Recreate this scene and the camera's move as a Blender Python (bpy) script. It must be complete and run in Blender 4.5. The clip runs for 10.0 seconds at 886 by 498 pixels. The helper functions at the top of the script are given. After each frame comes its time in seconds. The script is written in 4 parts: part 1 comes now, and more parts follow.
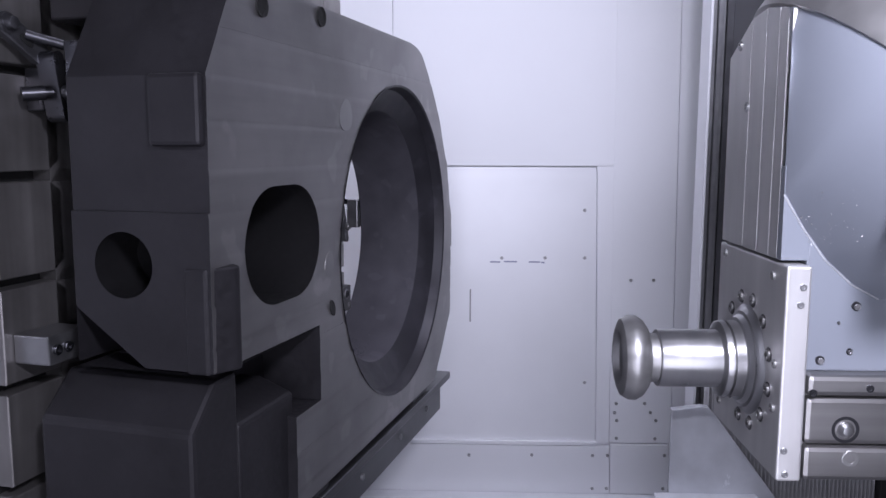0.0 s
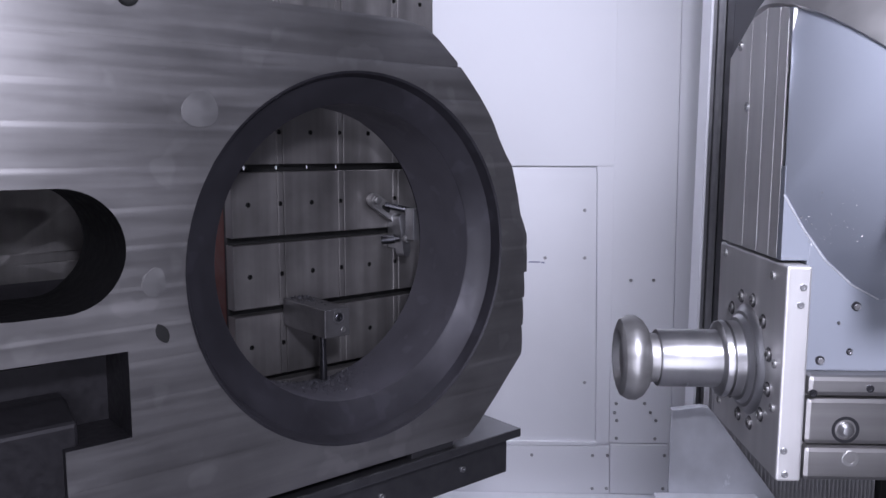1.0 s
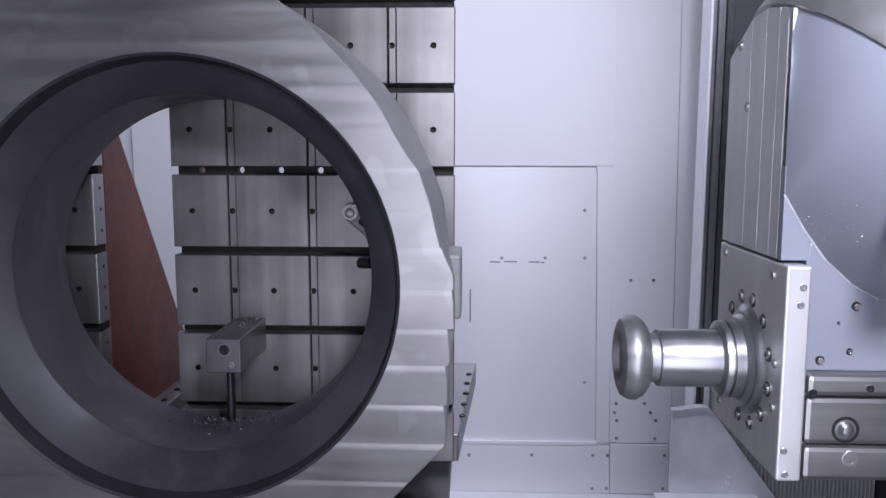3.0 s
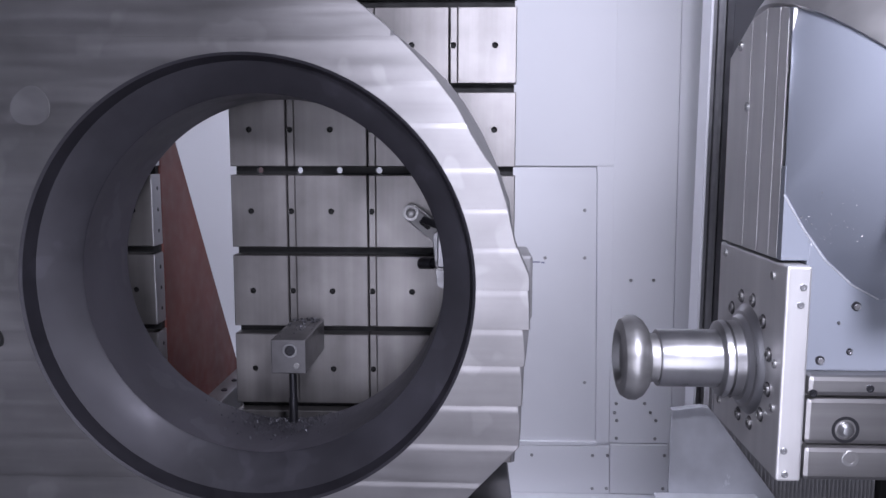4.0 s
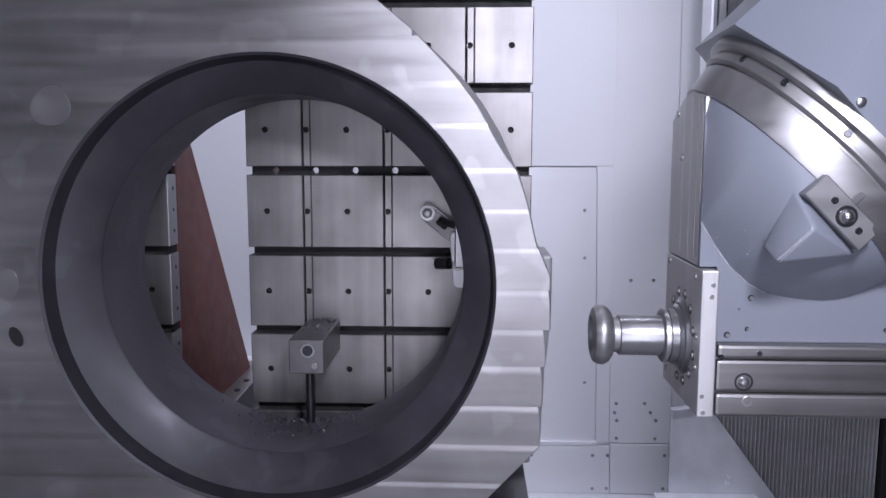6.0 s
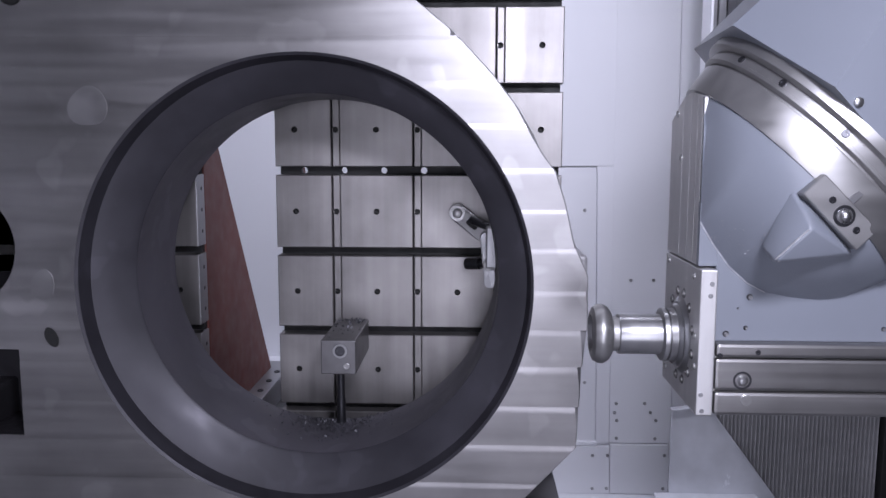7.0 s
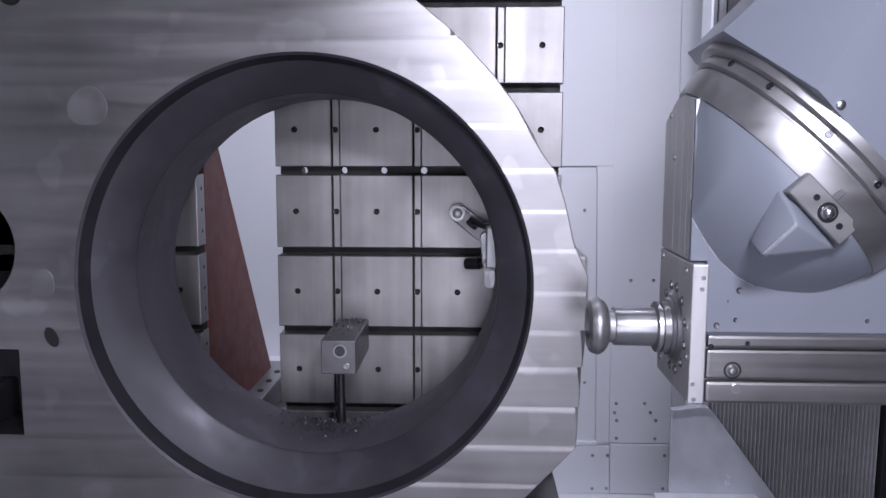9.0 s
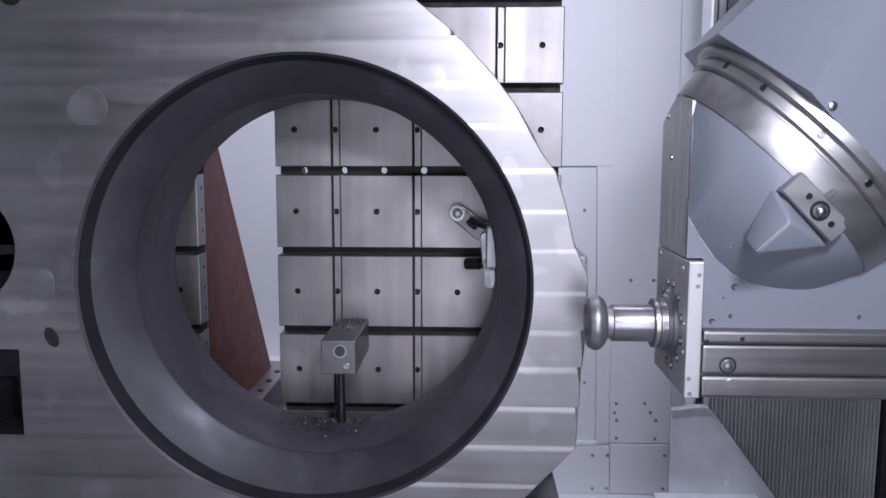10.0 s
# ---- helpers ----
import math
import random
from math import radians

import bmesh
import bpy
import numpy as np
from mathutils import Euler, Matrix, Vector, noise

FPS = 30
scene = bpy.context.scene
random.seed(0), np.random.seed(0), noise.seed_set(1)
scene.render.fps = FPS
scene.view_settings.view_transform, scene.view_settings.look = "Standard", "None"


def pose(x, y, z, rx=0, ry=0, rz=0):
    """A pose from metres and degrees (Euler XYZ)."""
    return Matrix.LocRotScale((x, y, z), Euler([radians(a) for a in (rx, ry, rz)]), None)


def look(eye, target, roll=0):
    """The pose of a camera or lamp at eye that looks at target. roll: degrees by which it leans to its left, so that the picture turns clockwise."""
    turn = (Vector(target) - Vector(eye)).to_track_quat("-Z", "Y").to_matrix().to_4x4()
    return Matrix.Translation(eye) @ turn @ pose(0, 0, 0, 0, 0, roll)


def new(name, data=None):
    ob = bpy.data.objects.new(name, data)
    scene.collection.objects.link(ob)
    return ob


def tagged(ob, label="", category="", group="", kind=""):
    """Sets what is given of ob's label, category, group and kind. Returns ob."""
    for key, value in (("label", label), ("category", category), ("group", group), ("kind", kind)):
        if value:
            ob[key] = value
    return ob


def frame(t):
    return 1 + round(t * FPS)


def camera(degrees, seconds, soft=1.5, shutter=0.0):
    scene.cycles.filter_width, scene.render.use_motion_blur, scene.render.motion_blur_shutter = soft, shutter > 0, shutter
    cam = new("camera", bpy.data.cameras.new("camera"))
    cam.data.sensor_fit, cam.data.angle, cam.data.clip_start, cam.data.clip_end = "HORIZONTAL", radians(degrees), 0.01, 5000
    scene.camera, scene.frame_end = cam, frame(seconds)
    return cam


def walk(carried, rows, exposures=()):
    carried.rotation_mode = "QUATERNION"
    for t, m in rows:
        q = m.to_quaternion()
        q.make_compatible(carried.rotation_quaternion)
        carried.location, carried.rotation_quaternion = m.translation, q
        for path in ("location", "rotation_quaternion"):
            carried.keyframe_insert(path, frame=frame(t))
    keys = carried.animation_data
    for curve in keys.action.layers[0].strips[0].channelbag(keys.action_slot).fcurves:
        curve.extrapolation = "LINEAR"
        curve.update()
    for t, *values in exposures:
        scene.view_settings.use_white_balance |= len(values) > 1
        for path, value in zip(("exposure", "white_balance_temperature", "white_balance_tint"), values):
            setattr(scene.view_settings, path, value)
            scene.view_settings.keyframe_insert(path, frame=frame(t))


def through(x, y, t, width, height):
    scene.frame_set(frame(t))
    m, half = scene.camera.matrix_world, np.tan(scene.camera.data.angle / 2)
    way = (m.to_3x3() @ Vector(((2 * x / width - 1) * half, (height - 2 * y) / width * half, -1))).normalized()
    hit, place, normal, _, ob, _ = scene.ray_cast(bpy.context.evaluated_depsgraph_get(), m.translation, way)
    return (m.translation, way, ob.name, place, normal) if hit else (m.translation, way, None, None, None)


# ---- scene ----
cam = camera(58.27, 10.0, soft=1.5)
ZC = 1.95                      # height of the eye above the floor
EYE = (0.0, 0.0, ZC)
_p, _y = radians(-7.17), radians(2.086)
AIM = (-math.sin(_y) * math.cos(_p), math.cos(_y) * math.cos(_p), ZC + math.sin(_p))
walk(cam, [(0.0, look(EYE, AIM, 0.112)), (10.0, look(EYE, AIM, 0.112))],
     exposures=[(0.0, 0.0), (10.0, 0.0)])

# ---- light ----
world = bpy.data.worlds.new("world")
scene.world = world
world.use_nodes = True
world.node_tree.nodes["Background"].inputs[0].default_value = (0.5, 0.55, 0.7, 1)
world.node_tree.nodes["Background"].inputs[1].default_value = 0.05


def area_lamp(name, eye, target, sx, sy, watts, spread=180, colour=(0.81, 0.81, 1.0)):
    d = bpy.data.lights.new(name, "AREA")
    d.shape, d.size, d.size_y, d.energy, d.color, d.spread = "RECTANGLE", sx, sy, watts, colour, radians(spread)
    ob = new(name, d)
    ob.matrix_world = look(eye, target)
    return ob


# unseen lamps: a work light above the eye, strips over the table and head
# large front fill behind the eye, added for even light; no opening there
area_lamp("lamp_front_fill", (0.1, -1.12, 1.35), (0.3, 3.0, 1.4), 1.6, 1.6, 31)
area_lamp("lamp_work", (0.36, -0.05, 2.66), (0.45, 1.8, 1.75), 0.30, 0.22, 34, spread=160)
area_lamp("lamp_strip", (0.0, 2.5, 4.05), (0.1, 4.2, 0.9), 3.8, 0.25, 43, spread=115)
area_lamp("lamp_top", (0.55, 0.7, 4.1), (0.35, 1.9, 1.2), 1.4, 0.3, 3)
# added fill that brightens the unseen left wall
area_lamp("lamp_left_fill", (-1.75, 0.2, 3.0), (-3.2, 1.25, 1.2), 0.3, 1.2, 24, spread=110)

# ---- materials ----


def mat(name, colour, rough=0.5, metal=0.0, grain=0.0, grain_scale=30.0, bump=0.0, stretch=(1, 1, 1),
        stain=0.12, stain_scale=3.0, second=None, spec=0.5, coat=0.0, uneven=0.2, smudge=0.0, smudge_scale=7.0):
    """Node material with colour variation at two scales, roughness variation and fine relief."""
    m = bpy.data.materials.new(name)
    m.use_nodes = True
    nt = m.node_tree
    n, l = nt.nodes, nt.links
    b = n["Principled BSDF"]
    b.inputs["Metallic"].default_value = metal
    b.inputs["Specular IOR Level"].default_value = spec
    b.inputs["Coat Weight"].default_value = coat
    tc = n.new("ShaderNodeTexCoord")
    mp = n.new("ShaderNodeMapping")
    mp.inputs["Scale"].default_value = stretch
    l.new(tc.outputs["Object"], mp.inputs["Vector"])
    big = n.new("ShaderNodeTexNoise")
    big.inputs["Scale"].default_value, big.inputs["Detail"].default_value = stain_scale, 5.0
    l.new(tc.outputs["Object"], big.inputs["Vector"])
    fine = n.new("ShaderNodeTexNoise")
    fine.inputs["Scale"].default_value, fine.inputs["Detail"].default_value = grain_scale, 6.0
    l.new(mp.outputs["Vector"], fine.inputs["Vector"])
    ramp = n.new("ShaderNodeMapRange")
    ramp.inputs[1].default_value, ramp.inputs[2].default_value = 0.3, 0.7
    l.new(big.outputs["Fac"], ramp.inputs[0])
    mix = n.new("ShaderNodeMix")
    mix.data_type = "RGBA"
    dark = second or tuple(c * (1 - stain * 2) for c in colour)
    mix.inputs[6].default_value, mix.inputs[7].default_value = (*colour, 1), (*dark, 1)
    l.new(ramp.outputs[0], mix.inputs[0])
    mul = n.new("ShaderNodeMix")
    mul.data_type, mul.blend_type = "RGBA", "MULTIPLY"
    mul.inputs[0].default_value = 1.0
    r2 = n.new("ShaderNodeMapRange")
    r2.inputs[1].default_value, r2.inputs[2].default_value = 0.25, 0.75
    r2.inputs[3].default_value, r2.inputs[4].default_value = 1 - grain, 1 + grain
    l.new(fine.outputs["Fac"], r2.inputs[0])
    l.new(mix.outputs[2], mul.inputs[6])
    l.new(r2.outputs[0], mul.inputs[7])
    last = mul.outputs[2]
    if smudge:
        sn = n.new("ShaderNodeTexNoise")
        sn.inputs["Scale"].default_value, sn.inputs["Detail"].default_value = smudge_scale, 2.0
        l.new(tc.outputs["Object"], sn.inputs["Vector"])
        sr = n.new("ShaderNodeMapRange")
        sr.inputs[1].default_value, sr.inputs[2].default_value = 0.62, 0.655
        sr.inputs[3].default_value, sr.inputs[4].default_value = 1.0, 1.0 + smudge
        l.new(sn.outputs["Fac"], sr.inputs[0])
        sm = n.new("ShaderNodeMix")
        sm.data_type, sm.blend_type = "RGBA", "MULTIPLY"
        sm.inputs[0].default_value = 1.0
        l.new(last, sm.inputs[6])
        l.new(sr.outputs[0], sm.inputs[7])
        last = sm.outputs[2]
    l.new(last, b.inputs["Base Color"])
    r3 = n.new("ShaderNodeMapRange")
    r3.inputs[1].default_value, r3.inputs[2].default_value = 0.25, 0.75
    r3.inputs[3].default_value, r3.inputs[4].default_value = max(0.03, rough * (1 - uneven)), min(1.0, rough * (1 + uneven))
    l.new(fine.outputs["Fac"], r3.inputs[0])
    l.new(r3.outputs[0], b.inputs["Roughness"])
    if bump:
        bp = n.new("ShaderNodeBump")
        bp.inputs["Strength"].default_value, bp.inputs["Distance"].default_value = bump, 0.002
        l.new(fine.outputs["Fac"], bp.inputs["Height"])
        l.new(bp.outputs[0], b.inputs["Normal"])
    return m


M_WALL = mat("white_enamel_sheet", (0.78, 0.79, 0.82), 0.48, 0, 0.0, 60, 0.0, stain=0.02, stain_scale=1.2, uneven=0.0)
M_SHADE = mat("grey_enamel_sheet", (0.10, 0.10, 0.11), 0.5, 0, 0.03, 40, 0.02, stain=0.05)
M_MID = mat("mid_grey_enamel_sheet", (0.33, 0.33, 0.35), 0.5, 0, 0.0, 40, 0.0, stain=0.05)
M_PANEL = mat("brushed_panel", (0.80, 0.81, 0.84), 0.30, 0.12, 0.006, 2.5, 0.0, (1, 1, 0.4), 0.03, 2.0, uneven=0.08)
M_FLOOR = mat("floor_steel", (0.32, 0.32, 0.34), 0.45, 0.3, 0.08, 25, 0.1)
M_MILLED = mat("milled_steel", (0.41, 0.40, 0.40), 0.38, 0.85, 0.09, 5, 0.03, (0.5, 1, 7), 0.17, 3.0, smudge=0.15)
M_CAST = mat("cast_steel", (0.040, 0.038, 0.043), 0.48, 0.4, 0.12, 55, 0.30, stain=0.15, stain_scale=5)
M_BORE = mat("primer_coated_bore", (0.105, 0.101, 0.118), 0.55, 0.0, 0.14, 14, 0.05, stain=0.16, stain_scale=4, smudge=0.2, smudge_scale=9.0, spec=0.4)
M_BEVEL = mat("dark_turned_bevel", (0.054, 0.052, 0.062), 0.44, 0.35, 0.14, 9, 0.02, (1, 3, 1), stain=0.2, stain_scale=5, smudge=0.25, smudge_scale=8.0)
# near-black stands in for the shade inside the casting's holes
M_HOLLOW = mat("hollow_shade_black", (0.012, 0.0115, 0.0125), 0.85, 0.0, 0.1, 40, 0.2, spec=0.2)
M_PALE_STEEL = mat("pale_steel", (0.40, 0.393, 0.393), 0.40, 0.83, 0.05, 20, 0.02, stain=0.06, stain_scale=9)
M_RIM = mat("rough_cast_rim", (0.40, 0.395, 0.40), 0.55, 0.25, 0.10, 40, 0.2, stain=0.12, stain_scale=6)
M_PLATE = mat("ground_plate_steel", (0.36, 0.345, 0.338), 0.42, 0.75, 0.28, 3.2, 0.03, (5, 5, 0.25), 0.18, 5)
# near-black stands in for shade in slots and holes; also the bellows frame
M_SLOT = mat("recess_shade_and_dark_frame", (0.03, 0.03, 0.03), 0.6, 0.4)
M_RED = mat("red_oxide_paint", (0.165, 0.045, 0.034), 0.5, 0, 0.08, 20, 0.1, stain=0.16)
M_STEEL = mat("machined_steel", (0.44, 0.434, 0.43), 0.41, 0.88, 0.09, 5, 0.0, (0.5, 6, 6), 0.07, 4)
M_BLOCK = mat("dark_machined_steel", (0.45, 0.44, 0.435), 0.36, 0.95, 0.16, 5, 0.02, (0.3, 9, 9), 0.16, 4, uneven=0.1)
M_SIDE = mat("ground_side_steel", (0.74, 0.73, 0.725), 0.40, 0.72, 0.12, 5, 0.0, (6, 6, 0.5), 0.08, 4)
M_CUTTER = mat("satin_cutter_steel", (0.42, 0.416, 0.412), 0.42, 0.85, 0.14, 12, 0.05, (1, 4, 4), stain=0.14, stain_scale=14)
M_CHROME = mat("polished_steel", (0.44, 0.44, 0.445), 0.30, 0.95, 0.10, 8, 0.0, (5, 1, 1), stain=0.06, stain_scale=12)
M_PAINT = mat("blue_grey_paint", (0.215, 0.232, 0.266), 0.40, 0, 0.0, 60, 0.0, stain=0.03, coat=0.1, uneven=0.05)
M_BRIGHT_EDGE = mat("bright_edge_metal", (0.62, 0.62, 0.64), 0.4, 0.7, 0.2, 90, 0.1)
M_BELLOWS = mat("bellows_grey", (0.56, 0.555, 0.56), 0.38, 0.3, 0.1, 30)
M_PALLET = mat("pallet_iron", (0.16, 0.16, 0.17), 0.35, 0.8, 0.12, 20, 0.08)
M_BOLT = mat("dark_bolt", (0.10, 0.10, 0.11), 0.3, 0.9)
M_CHIP = mat("steel_chips", (0.13, 0.13, 0.145), 0.5, 0.6, 0.2, 50)
M_DULL = mat("dull_steel", (0.40, 0.40, 0.41), 0.38, 0.9, 0.10, 30, 0.06)
M_STOP = mat("grey_milled_steel", (0.24, 0.235, 0.24), 0.46, 0.75, 0.16, 18, 0.06, stain=0.16, stain_scale=12)
M_GUARD = mat("scuffed_guard_sheet", (0.80, 0.82, 0.86), 0.24, 0.12, 0.10, 6, 0.05, (1, 1, 0.5), 0.12, 5)
M_MARK = mat("blue_marking_ink", (0.30, 0.31, 0.42), 0.5, 0)

# ---- building helpers ----


def mesh_ob(name, bm, material, parent=None, label="", smooth=False):
    me = bpy.data.meshes.new(name)
    bmesh.ops.recalc_face_normals(bm, faces=bm.faces)
    if smooth:
        for fc in bm.faces:
            fc.smooth = True
        for e in bm.edges:
            if len(e.link_faces) == 2 and e.calc_face_angle(0) > 0.6:
                e.smooth = False
    bm.to_mesh(me)
    bm.free()
    for m in (material if isinstance(material, (list, tuple)) else [material]):
        me.materials.append(m)
    ob = new(name, me)
    if parent:
        ob.parent = parent
    if label:
        ob["label"] = label
    return ob


def part(name, bm, material, parent, label="", smooth=False):
    return mesh_ob(name, bm, material, parent, label, smooth)


def add_box(bm, x0, x1, y0, y1, z0, z1, bevel=0.0):
    r = bmesh.ops.create_cube(bm, size=1.0)
    vs = r["verts"]
    for v in vs:
        v.co = Vector(((x0 + x1) / 2 + v.co.x * (x1 - x0), (y0 + y1) / 2 + v.co.y * (y1 - y0), (z0 + z1) / 2 + v.co.z * (z1 - z0)))
    if bevel:
        es = list({e for v in vs for e in v.link_edges})
        bmesh.ops.bevel(bm, geom=es, offset=bevel, segments=2, profile=0.5, affect="EDGES")
    return bm


def box(x0, x1, y0, y1, z0, z1, bevel=0.0):
    return add_box(bmesh.new(), x0, x1, y0, y1, z0, z1, bevel)


def frame_of(axis):
    a = Vector(axis).normalized()
    h = Vector((0, 0, 1)) if abs(a.z) < 0.95 else Vector((1, 0, 0))
    e1 = a.cross(h).normalized()
    return a, e1, e1.cross(a).normalized()


def add_lathe(bm, centre, axis, profile, seg=32, mat_index=0):
    """profile: (distance along the axis, radius)."""
    a, e1, e2 = frame_of(axis)
    c = Vector(centre)
    rings = []
    for d, r in profile:
        if r < 1e-5:
            rings.append([bm.verts.new(c + a * d)])
        else:
            rings.append([bm.verts.new(c + a * d + r * (math.cos(2 * math.pi * i / seg) * e1 + math.sin(2 * math.pi * i / seg) * e2)) for i in range(seg)])
    for p, q in zip(rings, rings[1:]):
        for i in range(seg):
            j = (i + 1) % seg
            if len(p) == 1 and len(q) == 1:
                continue
            if len(p) == 1:
                fc = bm.faces.new((p[0], q[i], q[j]))
            elif len(q) == 1:
                fc = bm.faces.new((p[i], q[0], p[j]))
            else:
                fc = bm.faces.new((p[i], q[i], q[j], p[j]))
            fc.material_index = mat_index
    return bm


def lathe(centre, axis, profile, seg=32):
    return add_lathe(bmesh.new(), centre, axis, profile, seg)


def add_prism(bm, pts, axis, v0, v1):
    """Extrude a polygon along one axis. pts are the two other coordinates in x, y, z order."""
    def co(p, v):
        q = list(p)
        q.insert(axis, v)
        return Vector(q)
    a = [bm.verts.new(co(p, v0)) for p in pts]
    b = [bm.verts.new(co(p, v1)) for p in pts]
    n = len(pts)
    bm.faces.new(a)
    bm.faces.new(list(reversed(b)))
    for i in range(n):
        j = (i + 1) % n
        bm.faces.new((a[i], b[i], b[j], a[j]))
    return bm


def prism(pts, axis, v0, v1, bevel=0.0):
    bm = add_prism(bmesh.new(), pts, axis, v0, v1)
    if bevel:
        bmesh.ops.bevel(bm, geom=list(bm.edges), offset=bevel, segments=2, profile=0.5, affect="EDGES")
    return bm


def bolt_bm(centre, axis, r, h=0.006):
    """Socket cap screw: rounded head with a recessed socket."""
    return lathe(centre, axis, [(0, r), (h * 0.8, r), (h, r * 0.88), (h, r * 0.52), (h * 0.35, r * 0.5), (h * 0.35, 0)], 16)


def empty(name):
    return new(name, None)


def plate_with_hole(w0, w1, h0, h1, depth, hx, hz, r, seg=20):
    """Tile facing -y with a real blind hole and bevelled rim; front at y = 0."""
    bm = bmesh.new()
    ang = sorted([2 * math.pi * i / seg for i in range(seg)] + [math.atan2(z - hz, x - hx) % (2 * math.pi) for x in (w0, w1) for z in (h0, h1)])
    b = 0.0025

    def rim(a, m):
        dx, dz = math.cos(a), math.sin(a)
        k = min(((w1 - m - hx) / dx if dx > 1e-9 else 9), ((w0 + m - hx) / dx if dx < -1e-9 else 9),
                ((h1 - m - hz) / dz if dz > 1e-9 else 9), ((h0 + m - hz) / dz if dz < -1e-9 else 9))
        return hx + dx * k, hz + dz * k
    loops = []
    for kind in range(6):
        lp = []
        for a in ang:
            if kind == 0:
                x, z = rim(a, 0)
                lp.append(bm.verts.new((x, depth, z)))
            elif kind == 1:
                x, z = rim(a, 0)
                lp.append(bm.verts.new((x, b, z)))
            elif kind == 2:
                x, z = rim(a, 0)
                x, z = min(max(x, w0 + b), w1 - b), min(max(z, h0 + b), h1 - b)
                lp.append(bm.verts.new((x, 0, z)))
            else:
                rr, y = ((r * 1.12, 0), (r, 0.003), (r, 0.02))[kind - 3]
                lp.append(bm.verts.new((hx + rr * math.cos(a), y, hz + rr * math.sin(a))))
        loops.append(lp)
    n = len(ang)
    for p, q in zip(loops, loops[1:]):
        for i in range(n):
            j = (i + 1) % n
            fc = bm.faces.new((p[i], p[j], q[j], q[i]))
            # hole wall and bottom near-black in place of their shade
            if q is loops[5]:
                fc.material_index = 1
    fc = bm.faces.new(loops[5])
    fc.material_index = 1
    return bm


# ---- enclosure ----
WY = 4.30
floor = tagged(mesh_ob("floor", box(-3.3, 2.9, -1.3, WY + 0.3, -0.1, 0.0), M_FLOOR), "grey steel floor of the machine enclosure", kind="structure")
# unseen ceiling, side and front walls; tones chosen to shape bounced light
ceiling = tagged(mesh_ob("ceiling", box(-3.3, 2.9, -1.3, WY + 0.3, 4.2, 4.3), M_MID), "unseen grey ceiling closing the enclosure", kind="structure")
tagged(mesh_ob("wall_left", box(-3.3, -3.2, -1.2, WY + 0.2, 0, 4.2), M_WALL), "unseen white side wall that bounces light", kind="structure")
tagged(mesh_ob("wall_right", box(2.8, 2.9, -1.2, WY + 0.2, 0, 4.2), M_SHADE), "unseen dark side wall that keeps reflections dark", kind="structure")
tagged(mesh_ob("wall_front", box(-3.2, 2.8, -1.3, -1.2, 0, 4.2), M_MID), "unseen mid grey wall behind the eye", kind="structure")
wall_back = tagged(mesh_ob("wall_back", box(-3.2, 2.8, WY, WY + 0.1, 0, 4.2), M_WALL), "white enamelled sheet metal back wall", kind="structure")


def sheet(x0t, x1t, x0b, x1b, zt, zb, proud, name, material, label):
    """A wall sheet set proud of the back wall, its edges leaning to fit the camera's view."""
    bm = add_prism(bmesh.new(), [(x0b, zb), (x1b, zb), (x1t, zt), (x0t, zt)], 1, WY - proud, WY)
    bmesh.ops.bevel(bm, geom=list(bm.edges), offset=0.0008, segments=1, affect="EDGES")
    return part(name, bm, material, wall_back, label)


ZW = lambda z: ZC + z
sheet(-0.42, 0.733, -0.42, 0.757, ZW(2.2), ZW(-0.088), 0.022, "upper_sheet", M_WALL, "large white enamelled sheet")
sheet(0.7345, 1.060, 0.7685, 1.105, ZW(2.2), ZW(-1.615), 0.024, "column_sheet", M_WALL, "white enamelled vertical sheet")
sheet(1.0615, 1.255, 1.1065, 1.250, ZW(2.2), ZW(-1.40), 0.0235, "narrow_sheet", M_WALL, "narrow white enamelled sheet")
sheet(0.666, 0.757, 0.697, 0.766, ZW(-0.090), ZW(-1.615), 0.0225, "door_post", M_WALL, "white post beside the panel")
sheet(-0.42, 0.662, -0.42, 0.692, ZW(-0.094), ZW(-1.61), 0.014, "access_panel", M_PANEL, "brushed grey access panel")
sheet(-1.84, -0.423, -1.84, -0.423, ZW(2.2), ZW(-1.615), 0.022, "upper_sheet", M_WALL, "large white enamelled sheet")
sheet(-0.42, 0.700, -0.42, 0.702, ZW(-1.611), ZW(-1.632), 0.034, "sill_strip", M_PANEL, "bright steel sill strip")
sheet(-3.19, 0.770, -3.19, 0.775, ZW(-1.636), ZW(-1.91), 0.036, "apron_sheet", M_WALL, "white apron sheet with screws")
sheet(0.773, 1.092, 0.778, 1.097, ZW(-1.622), ZW(-1.905), 0.038, "apron_sheet", M_WALL, "white apron sheet with screws")
part("floor_lip", box(-3.19, 1.30, 4.16, 4.26, 0.0, 0.045, 0.006), M_PANEL, wall_back, "bright steel gutter lip")
part("corner_post", box(-1.95, -1.85, 4.20, 4.30, 0.02, 4.18, 0.004), M_WALL, wall_back)
part("ledge", box(-1.78, -0.95, 4.08, 4.278, ZW(-1.20), ZW(-1.145), 0.006), M_WALL, wall_back)
